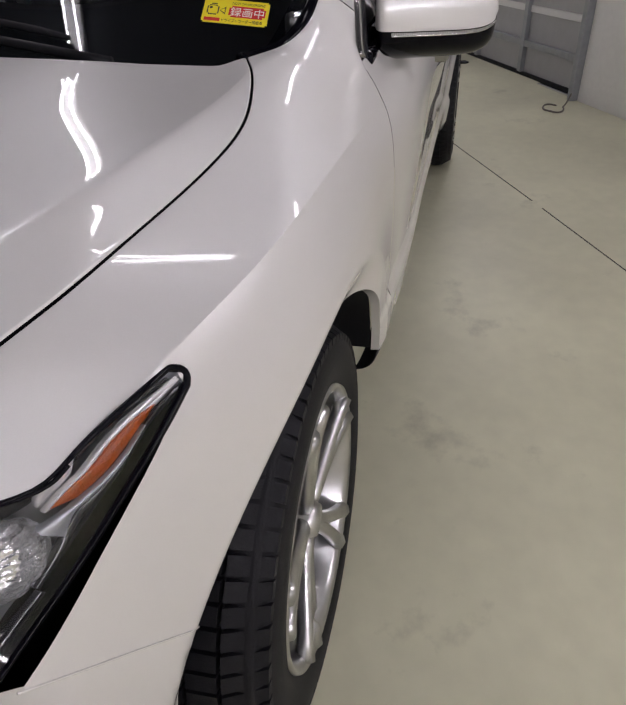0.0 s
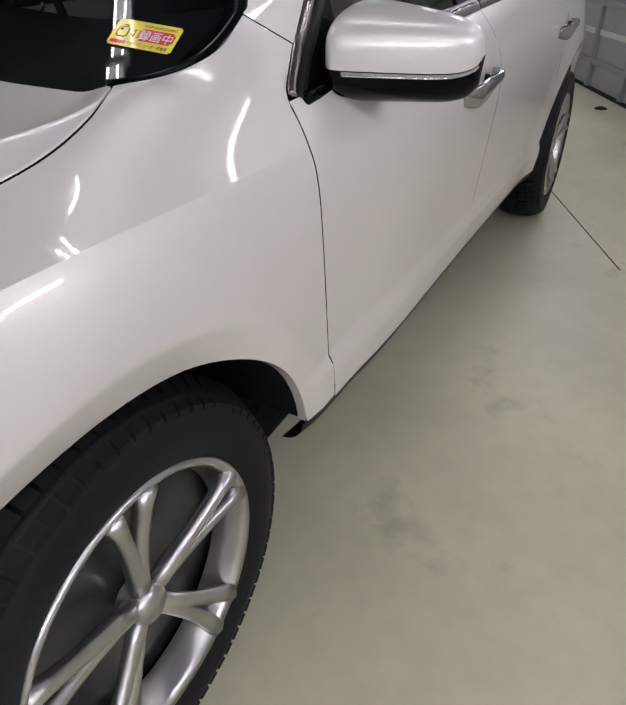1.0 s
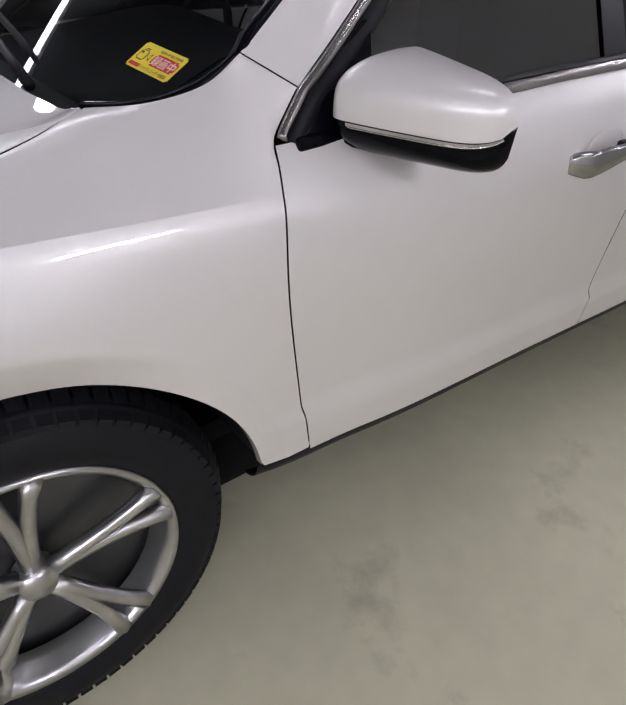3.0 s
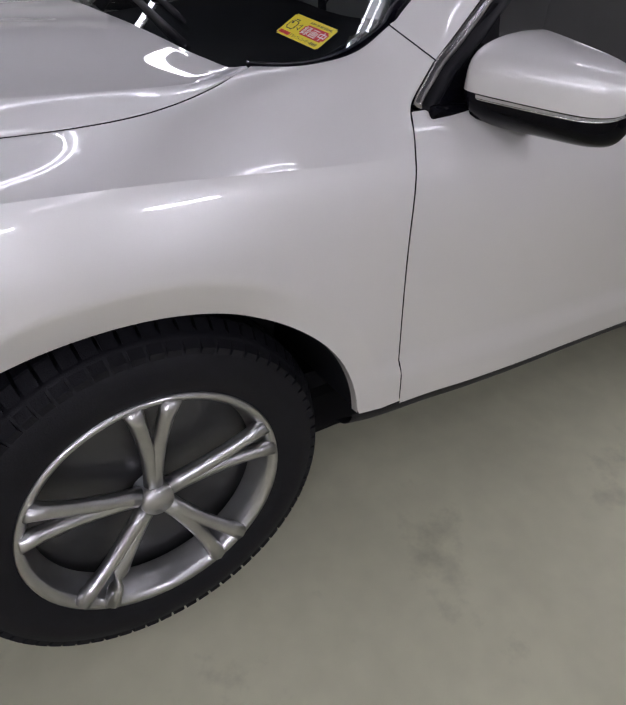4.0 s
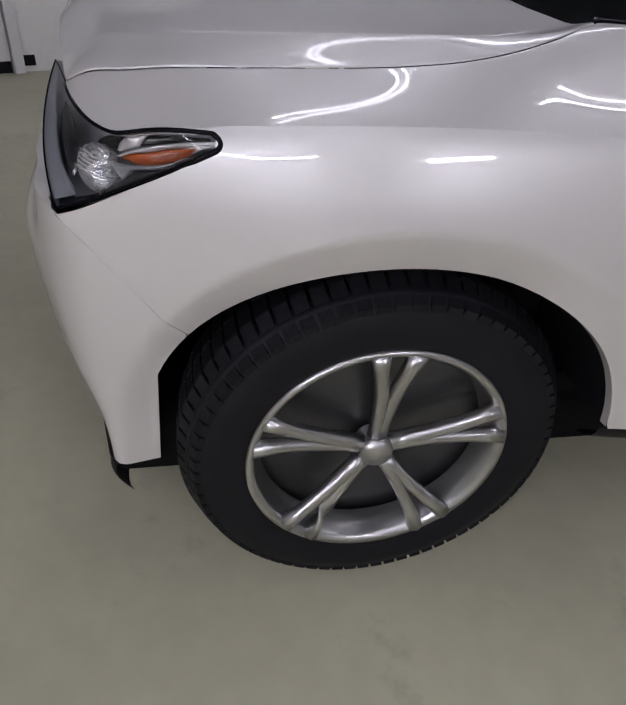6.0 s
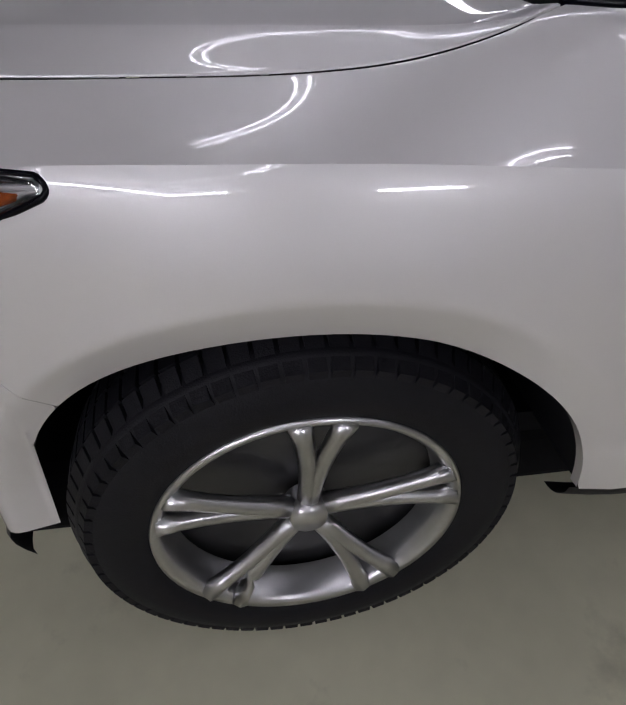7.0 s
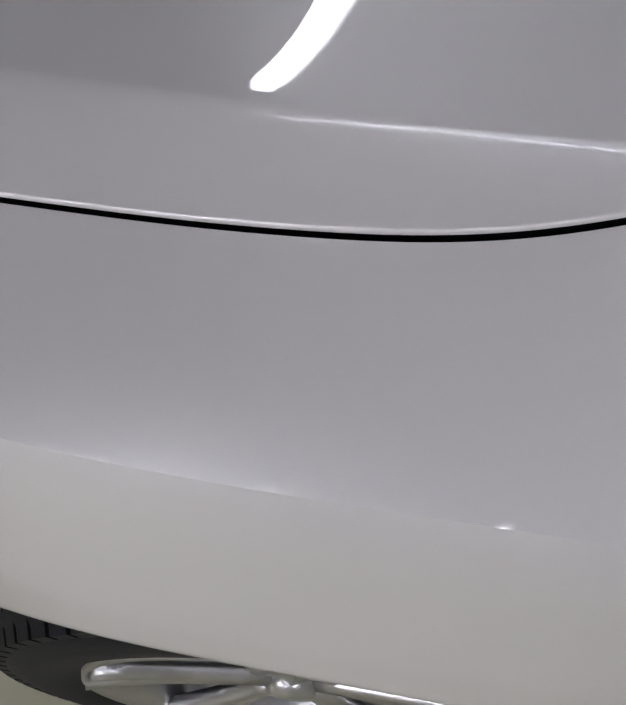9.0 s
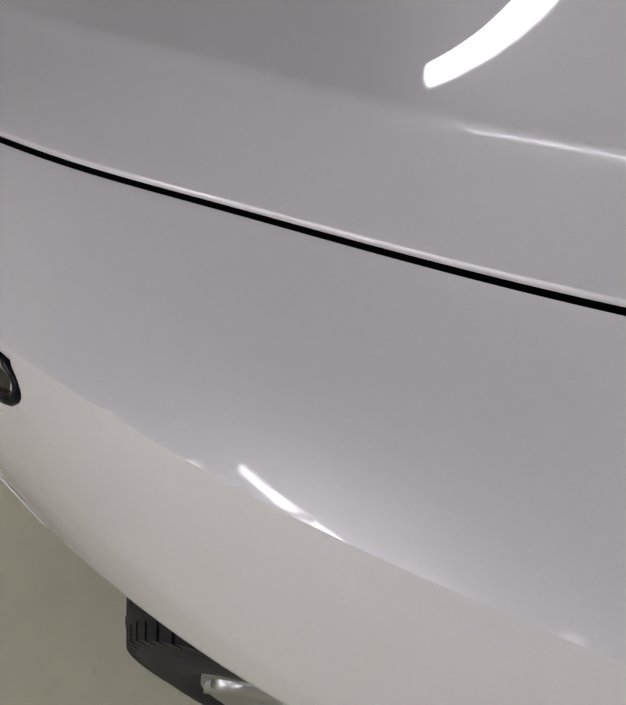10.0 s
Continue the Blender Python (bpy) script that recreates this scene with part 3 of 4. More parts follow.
table = np.array([[shoulder_point(i / SHOULDER_N, j / SHOULDER_M) for j in range(SHOULDER_M + 1)] for i in range(SHOULDER_N + 1)])
# relax the skin towards the pillar's foot
ease = np.clip((np.arange(SHOULDER_N + 1) / SHOULDER_N - 0.66) / 0.12, 0, 1)[1:-1, None, None] * 0.9
for _ in range(230):
    mean = (table[:-2, 1:-1] + table[2:, 1:-1] + table[1:-1, :-2] + table[1:-1, 2:]) / 4
    table[1:-1, 1:-1] += (mean - table[1:-1, 1:-1]) * ease


def fender_shoulder(u, v):
    i, j = round(u * SHOULDER_N), round(v * 40)
    if j > SHOULDER_M:
        ang = (j - SHOULDER_M) / (40 - SHOULDER_M) * math.pi / 2
        return Vector(table[i, SHOULDER_M]) + Vector((0, HEM * math.sin(ang), HEM * 0.4 * math.sin(ang) - HEM * 1.8 * (1 - math.cos(ang))))
    return Vector(table[i, j])


LAMP_TOP = Curve3([(-0.287, 0.083, 0.9265), (-0.339, 0.098, 0.925), (-0.384, 0.1156, 0.9175), (-0.410, 0.1255, 0.9135), (-0.427, 0.140, 0.915), (-0.444, 0.161, 0.919), (-0.461, 0.190, 0.927), (-0.478, 0.237, 0.9355), (-0.487, 0.2706, 0.9402), (-0.513, 0.36, 0.951)])
LAMP_LOW = Curve3([(-0.283, 0.071, 0.908), (-0.316, 0.080, 0.889), (-0.370, 0.098, 0.861), (-0.426, 0.118, 0.833), (-0.475, 0.138, 0.810), (-0.503, 0.146, 0.801)])
LAMP_OUT = Vector((-0.45, -0.80, 0.25)).normalized()


def lamp_f(u, v, inset=0.0):
    """The lens from the rounded tip at u = 0 to the nose, from the lower to the upper edge."""
    p = LAMP_LOW(u).lerp(LAMP_TOP(u), v)
    w = 4 * v * (1 - v)
    p += Vector((-0.75, -0.55, 0.1)).normalized() * (0.018 * w * u * u)
    p += Vector((0.93, -0.25, 0)) * (0.009 * w * max(0.0, 1 - u / 0.08))
    p -= LAMP_OUT * 0.001
    return p - LAMP_OUT * inset * min(1.0, 6 * u)


def lamp_frame(u, v):
    """Skin between the lamp's rounded tip and the crease."""
    if u < 0.4:
        a = lamp_f(0.0, u / 0.4)
        z = a.z + (FZ(-0.270) - a.z) * (u / 0.4) ** 2
        b = Vector((-0.270, flank_y(-0.270, z), z))
    else:
        k = (u - 0.4) / 0.6
        a = LAMP_TOP(k * 0.14)
        x = a.x + 0.017 * (1 - k)
        b = Vector((x, FY(x), FZ(x)))
    return a.lerp(b, v)


fender = part("front_fender", grid(220, 72, fender_flank), PAINT, car)
bm = bmesh.new()
bm.from_mesh(fender.data)
grid(200, 40, fender_shoulder, bm=bm)
grid(40, 4, lamp_frame, flip=True, bm=bm)
bm.to_mesh(fender.data)
bm.free()
for p in fender.data.polygons:
    p.use_smooth = True
mirrored(fender)


def cowl_y(x):
    """Where the hood ends at the windscreen, for a given x behind its middle."""
    return float(np.interp(x, [0.200, 0.205, 0.215, 0.23, 0.244], [0.9, 0.50, 0.32, 0.22, 0.178]))


def hood_f(u, v):
    x = -0.560 + (0.244 + 0.560) * (u ** 0.85)
    if x > -0.487:
        y0 = GY(x) + GAPW
    else:
        # front edge: y where the nose line crosses x
        lo, hi = 0.276, 0.9
        for _ in range(24):
            m = (lo + hi) / 2
            lo, hi = (m, hi) if nose_x(m) > x else (lo, m)
        y0 = (lo + hi) / 2
    y1 = max(MID if x < 0.2 else cowl_y(x), y0 + HEM)
    if v < 0.07:
        ang = (1 - v / 0.07) * math.pi / 2
        return Vector((x, y0 + HEM - HEM * math.sin(ang), skin_z(x, y0 + HEM) + 0.0004 - HEM * 0.4 * math.sin(ang) - HEM * 1.8 * (1 - math.cos(ang))))
    y0 += HEM
    # rows crowd along the crease
    ya = min(y1, max(HY(x) - 0.004, y0 + 0.003))
    yb = min(y1, ya + 0.008)
    y = float(np.interp(v, [0.07, 0.36, 0.50, 0.70, 1.0], [y0, ya, yb, yb + (y1 - yb) * 0.22, y1]))
    return Vector((x, y, skin_z(x, y) + 0.0004))


hood = part("hood", mirror_bm(grid(190, 86, hood_f)), PAINT, car)


# dark channels under the panel gaps
def strip_along(f, n, half, drop, name="gap_channel"):
    """A dark trough that follows a gap between two panels."""
    bm = bmesh.new()
    prev = None
    for i in range(n + 1):
        p, side, up = f(i / n)
        row = [bm.verts.new(p + side * s - up * drop * k) for s, k in ((-half, 0.3), (-half, 1.0), (half, 1.0), (half, 0.3))]
        if prev:
            for k in range(3):
                bm.faces.new([prev[k], prev[k + 1], row[k + 1], row[k]])
        prev = row
    return part(name, bm, GAP, car)


def hood_gap(u):
    x = -0.487 + 0.731 * u
    y = GY(x)
    return Vector((x, y, skin_z(x, y))), Vector((0, 1, 0)), Vector((0, -0.45, 0.9)).normalized()


mirrored(strip_along(hood_gap, 80, 0.0045, 0.012))


def door_gap(u):
    z = 0.452 + (0.955 - 0.452) * u
    x = DX(z)
    return Vector((x, flank_y(x, z), z)), Vector((1, 0, 0)), Vector((0, -1, 0))


mirrored(strip_along(door_gap, 50, 0.004, 0.010))


def door_gap_up(u):
    p = DOOR_UP(u)
    return p, Vector((0.9, 0, -0.3)), Vector((0, -1, 0.2)).normalized()


mirrored(strip_along(door_gap_up, 24, 0.0030, 0.012))


# ---- doors ----
REAR_GAP = Curve1([0.36, 0.62, 0.75, 0.86, 0.95, 1.065], [1.475, 1.470, 1.478, 1.495, 1.505, 1.512])
BELT_Z = Curve1([0.47, 1.0, 1.5, 2.2, 2.9], [1.013, 1.043, 1.062, 1.085, 1.11])


def upper_y(x, z):
    """Door skin above the crease: leans in towards the belt."""
    d = z - FZ(x)
    return FY(x) + 0.50 * d + 3.3 * d * d


def side_y(x, z):
    return flank_y(x, z) if z <= FZ(x) else upper_y(x, z)


def side_panel(x_front, x_rear, belt=True):
    def f(u, v):
        x = 0.0
        z = 0.7
        for _ in range(3):
            xa, xb = x_front(z), x_rear(z)
            x = xa + (xb - xa) * u
            z0, z1 = sill_z(x), BELT_Z(x)
            z0 = max(z0, arch_z(x, REAR_X))
            zf = FZ(x)
            if v < 0.72:
                w = v / 0.72
                z = z0 + (zf - z0) * (1 - (1 - w) ** 1.4)
            else:
                z = zf + (z1 - zf) * ((v - 0.72) / 0.28)
        return Vector((x, side_y(x, z), z))
    return f


front_door = part("front_door", grid(70, 50, side_panel(lambda z: DX(min(z, 1.015)) + GAPW, lambda z: REAR_GAP(z) - GAPW)), PAINT, car)
rear_door = part("rear_door", grid(70, 50, side_panel(lambda z: REAR_GAP(z) + GAPW, lambda z: 2.50)), PAINT, car)
quarter = part("rear_quarter", grid(60, 50, side_panel(lambda z: 2.504, lambda z: 3.66)), PAINT, car)
for ob in (front_door, rear_door, quarter):
    mirrored(ob)


def rear_door_gap(u):
    z = 0.42 + (1.06 - 0.42) * u
    x = REAR_GAP(z)
    return Vector((x, side_y(x, z), z)), Vector((1, 0, 0)), Vector((0, -1, 0))


mirrored(strip_along(rear_door_gap, 40, 0.004, 0.010))

# ---- greenhouse ----
SCREEN_EDGE = Curve3([(0.453, 0.103, 1.128), (0.52, 0.124, 1.173), (0.70, 0.185, 1.29), (1.05, 0.29, 1.47)])
FRAME_EDGE = Curve3([(0.525, 0.065, 1.084), (0.60, 0.085, 1.140), (0.68, 0.112, 1.198), (0.90, 0.19, 1.345), (1.18, 0.265, 1.455)])


def pillar_f(u, v):
    p = SCREEN_EDGE(u).lerp(FRAME_EDGE(u), v)
    return p + Vector((-0.3, -0.6, 0.7)) * (0.010 * 4 * v * (1 - v)) * smooth_step(0.0, 0.25, u)


pillar = part("front_pillar", grid(40, 10, lambda u, v: pillar_f(0.0035 + 0.9965 * u, v), flip=True), PAINT, car)
mirrored(pillar)


def pillar_cut(u):
    p = CUT_A.lerp(CUT_B, u)
    return p, Vector((0.8, 0, 0.6)), Vector((-0.2, -0.7, 0.7)).normalized()


mirrored(strip_along(pillar_cut, 16, 0.0014, 0.006))


def screen_z(x, y):
    d = abs(y - MID)
    return 1.10 + 0.60 * (x - 0.39) + 0.088 - 0.19 * d * d


def windscreen_f(u, v):
    y = 0.10 + 1.6 * v
    d = abs(y - MID) / 0.8
    x0 = 0.20
    x1 = 1.05 - 0.02 * d * d
    x = x0 + (x1 - x0) * u
    edge = 0.10 + max(0.0, (x - 0.453)) * 0.315
    y = MID + (y - MID) * (MID - edge) / 0.8
    return Vector((x, y, screen_z(x, y)))


screen = part("windscreen", grid(40, 40, windscreen_f), WINDSCREEN, car, "dark windscreen reflecting the ceiling lamps")
screen.visible_shadow = False


# black band and moulding round the windscreen's foot
pts = [EDGE_UP(k / 30) + Vector((0.004, 0.010, -0.004)) for k in range(31)] + [SCREEN_EDGE(k / 30) + Vector((0.0, 0.010, 0.002)) for k in range(1, 31)]
mirrored(part("screen_moulding", tube(pts, 0.011, 8), BLACK_GLOSS, car, "black rubber windscreen moulding"))


def frit_f(u, v):
    e = EDGE_UP(u / 0.5) if u < 0.5 else SCREEN_EDGE((u - 0.5) / 0.5 * 0.98)
    y = e.y + 0.012 + 0.035 * v
    x = e.x + 0.012 * v
    return Vector((x, y, max(screen_z(x, y), 0.5) - 0.003))


mirrored(part("screen_border", grid(50, 4, frit_f), BLACK_GLOSS, car, "black printed border of the windscreen"))


def cowl_f(u, v):
    y = 0.178 + (1.8 - 2 * 0.178) * u
    d = y if y < MID else 1.8 - y
    x = float(np.interp(d, [0.178, 0.22, 0.32, 0.50, 0.9], [0.244, 0.23, 0.215, 0.205, 0.20]))
    z = skin_z(x, d)
    return Vector((x + 0.004 + 0.10 * v, y, z - 0.012 - 0.035 * math.sin(v * math.pi * 0.5)))


part("cowl", grid(60, 6, cowl_f), BLACK_TRIM, car, "black plastic cowl at the foot of the windscreen")


def wiper(dy):
    arm = [(0.238, 0.385 + dy, 1.062), (0.248, 0.50 + dy, 1.082), (0.262, 0.66 + dy, 1.108), (0.290, 0.98 + dy, 1.146)]
    ob = part("wiper", tube(arm, [0.010, 0.008, 0.007, 0.005], 8), BLACK_TRIM, car, "black windscreen wiper")
    pts = []
    for k in range(13):
        x, y = 0.274 + 0.045 * k / 12, 0.468 + 0.60 * k / 12
        pts.append((x, y + dy, screen_z(x, min(y + dy, 1.55)) + 0.010))
    part("blade", tube(pts, [0.004] + [0.0065] * 11 + [0.004], 8), RUBBER, ob, "rubber wiper blade")


wiper(0.0)
wiper(0.52)


# side windows
def side_window(xa, xb):
    def f(u, v):
        x = xa + (xb - xa) * u
        z0 = BELT_Z(x) + 0.012
        z1 = float(np.interp(x, [0.50, 0.60, 0.90, 1.18, 1.8, 2.6, 3.0], [1.06, 1.125, 1.33, 1.45, 1.49, 1.46, 1.40]))
        z = z0 + max(0.002, z1 - z0) * v
        y = upper_y(x, BELT_Z(x)) + 0.018 + (z - z0) * 0.42
        return Vector((x, y, z))
    return f


for xa, xb, name in ((0.52, 1.362, "front_side_window"), (1.440, 1.555, "pillar_cover"), (1.595, 2.35, "rear_side_window"), (2.40, 3.0, "quarter_window")):
    mat = SIDE_GLASS if "window" in name else BLACK_GLOSS
    w = part(name, grid(24, 12, side_window(xa, xb)), mat, car, "dark tinted side glass" if "window" in name else "gloss-black door pillar cover")
    mirrored(w)
for xa, xb in ((1.355, 1.445), (1.550, 1.600), (2.345, 2.405)):
    f = side_window(xa, xb)
    mirrored(part("window_frame", grid(6, 12, lambda u, v, f=f: f(u, v) + Vector((0, -0.006, 0))), BLACK_TRIM, car, "black window frame"))


def belt_strip(xa, xb):
    def f(u, v):
        x = xa + (xb - xa) * u
        z = BELT_Z(x) - 0.001 + 0.018 * v
        y = upper_y(x, BELT_Z(x)) - 0.005 + 0.010 * v * v
        return Vector((x, y, z))
    return part("belt_moulding", grid(60, 3, f), SATIN, car, "satin chrome strip under the side windows")


def window_seal(xa, xb):
    def f(u, v):
        x = xa + (xb - xa) * u
        return Vector((x, upper_y(x, BELT_Z(x)) + 0.004 + 0.016 * v, BELT_Z(x) + 0.015 + 0.011 * math.sin(math.pi * (0.15 + 0.5 * v))))
    return part("window_seal", grid(50, 4, f), BLACK_TRIM, car, "black rubber seal at the foot of the side window")


mirrored(window_seal(0.62, 1.508))
mirrored(window_seal(1.516, 2.9))
mirrored(belt_strip(0.60, 1.508))
mirrored(belt_strip(1.516, 2.9))
# chrome strip up the door frame and black frame behind it
chrome_pts = [DOOR_UP(0.5 + 0.5 * k / 12) + Vector((0.0105, -0.001, -0.003)) for k in range(13)] + [FRAME_EDGE(k / 24) + Vector((0.0105, -0.002, -0.006)) for k in range(1, 25)]
mirrored(part("frame_strip", tube(chrome_pts, 0.0095, 10), SATIN, car, "satin chrome strip along the door frame"))
black_pts = [p + Vector((0.022, 0.004, -0.012)) for p in chrome_pts]
mirrored(part("door_frame", tube(black_pts, 0.018, 8), BLACK_TRIM, car, "gloss-black door frame"))


def sail_f(u, v):
    a = Vector((0.49, 0.050, 1.018)).lerp(Vector((0.66, 0.085, 1.165)), v)
    b = Vector((0.66, 0.040, 1.030)).lerp(Vector((0.68, 0.088, 1.165)), v)
    return a.lerp(b, u)


mirrored(part("mirror_sail", grid(8, 10, sail_f), BLACK_GLOSS, car, "gloss-black triangle at the mirror's foot"))


def roof_f(u, v):
    x = 1.04 + 2.2 * u
    d = abs(2 * v - 1)
    y = MID + (2 * v - 1) * (0.66 - 0.05 * u)
    z = 1.47 + 0.11 * math.sin(min(1, u * 1.15 + 0.08) * math.pi * 0.62) + 0.03 * (1 - d * d) - 0.10 * max(0, u - 0.6) ** 2 * 4
    return Vector((x, y, z - 0.02 * d ** 6))


part("roof", grid(40, 30, roof_f), PAINT, car)


def roof_rail_f(u, v):
    x = 1.04 + 2.2 * u
    a = roof_f(u, 0.0)
    zt = float(np.interp(x, [0.50, 0.90, 1.18, 1.8, 2.6, 3.0, 3.3], [1.06, 1.33, 1.45, 1.49, 1.46, 1.40, 1.36]))
    b = Vector((x, upper_y(min(x, 3.0), BELT_Z(min(x, 3.0))) + 0.015 + (zt - BELT_Z(min(x, 3.0))) * 0.42, zt))
    return a.lerp(b, v)


mirrored(part("roof_side", grid(40, 6, roof_rail_f, flip=False), PAINT, car))


def tail_f(u, v):
    s = 2 * u - 1
    z = 0.40 + 0.98 * v
    x = 3.66 - 0.02 * abs(s) ** 3 * 3 - 0.42 * smooth_step(0.62, 1.0, v) + 0.04 * math.sin(v * math.pi)
    half = 0.86 - 0.20 * smooth_step(0.55, 1.0, v)
    return Vector((x, MID + s * half, z))


part("tailgate", grid(30, 30, tail_f), PAINT, car)

def rear_screen_f(u, v):
    a = roof_f(1.0, u) + Vector((0.0, 0, -0.004))
    b = tail_f(u, 1.0)
    return a.lerp(b, v)


part("rear_screen", grid(20, 10, rear_screen_f), SIDE_GLASS, car, "dark rear window")

# ---- nose: bumper below the lamps ----
BUMP = Curve3([(-0.335, 0.088, 0), (-0.40, 0.112, 0), (-0.47, 0.140, 0), (-0.520, 0.185, 0), (-0.564, 0.270, 0), (-0.602, 0.38, 0), (-0.620, 0.52, 0), (-0.632, 0.72, 0), (-0.636, 0.9, 0)])


def bumper_f(u, v):
    p = BUMP(u)
    top = 0.80 if p.x < -0.50 else 0.802 - 1.085 * (p.x + 0.502)
    bottom = 0.30
    if p.x > -0.395:
        bottom = max(0.30, arch_z(p.x, 0.0))
    bottom = min(bottom, top - 0.001)
    z = bottom + (top - bottom) * v
    d = 0.80 - z
    out = 0.010 * math.sin(min(1.0, max(0, d) / 0.28) * math.pi) - 0.06 * smooth_step(0.28, 0.5, d) - 0.03 * smooth_step(0.12, 0.0, d) * smooth_step(-0.54, -0.60, p.x)
    n = Vector((-0.75, -0.66, 0)).lerp(Vector((-1, 0, 0)), u)
    n = Vector((-0.25, -0.97, 0)).lerp(n, smooth_step(0.0, 0.35, u)).normalized()
    w = smooth_step(-0.55, -0.47, p.x)
    a = Vector((p.x, p.y, z)) + n * out
    return a.lerp(Vector((p.x, flank_y(p.x, max(z, 0.40)), z)), w)


def bumper_ledge(u, v):
    """The bumper's top rolls in under the lamp and the grille."""
    p = bumper_f(0.205 + 0.795 * u, 1.0)
    q = Vector((max(p.x + 0.002, -0.512 - 0.07 * smooth_step(0.30, 0.9, p.y)), p.y, 0.806))
    r = p.lerp(q, v)
    r.z += 0.006 * math.sin(math.pi * v * 0.8)
    return r


bm = grid(70, 40, bumper_f)
grid(60, 8, bumper_ledge, flip=True, bm=bm)
part("front_bumper", mirror_bm(bm), PAINT, car)


def bumper_lip_f(u, v):
    p = bumper_f(u * 0.84 + 0.16, 0.0)
    return Vector((p.x + 0.02 - 0.03 * math.sin(v * math.pi), p.y + 0.01, p.z + 0.02 - 0.11 * v))


part("bumper_lip", mirror_bm(grid(50, 6, bumper_lip_f)), BLACK_TRIM, car, "black plastic lower lip")


def intake_f(u, v):
    """Dark insert in the lower front of the bumper."""
    z = 0.37 + 0.22 * v
    p = bumper_f(0.60 - 0.07 * (1 - v) + (0.40 + 0.07 * (1 - v)) * u, (z - 0.30) / 0.50)
    return p + Vector((-0.006 * math.sin(math.pi * v) ** 0.4 - 0.001, -0.003, 0))


part("lower_intake", mirror_bm(grid(30, 10, intake_f)), BLACK_TRIM, car, "black plastic lower intake")


def grille_f(u, v):
    y = 0.34 + 0.56 * u
    x = nose_x(y) + 0.012 - 0.03 * v
    return Vector((x, y, 0.945 - 0.15 * v + 0.02 * u))


part("grille", mirror_bm(grid(30, 10, grille_f)), BLACK_GLOSS, car, "dark front grille")

# seam between bumper and fender
seam = [Vector((-0.502 + 0.142 * k / 12, 0, 0.803 - 0.154 * k / 12)) for k in range(13)]
seam = [Vector((p.x, flank_y(p.x, p.z) - 0.0010, p.z)) for p in seam]
mirrored(part("bumper_seam", tube(seam, 0.0010, 8), PAINT, car))


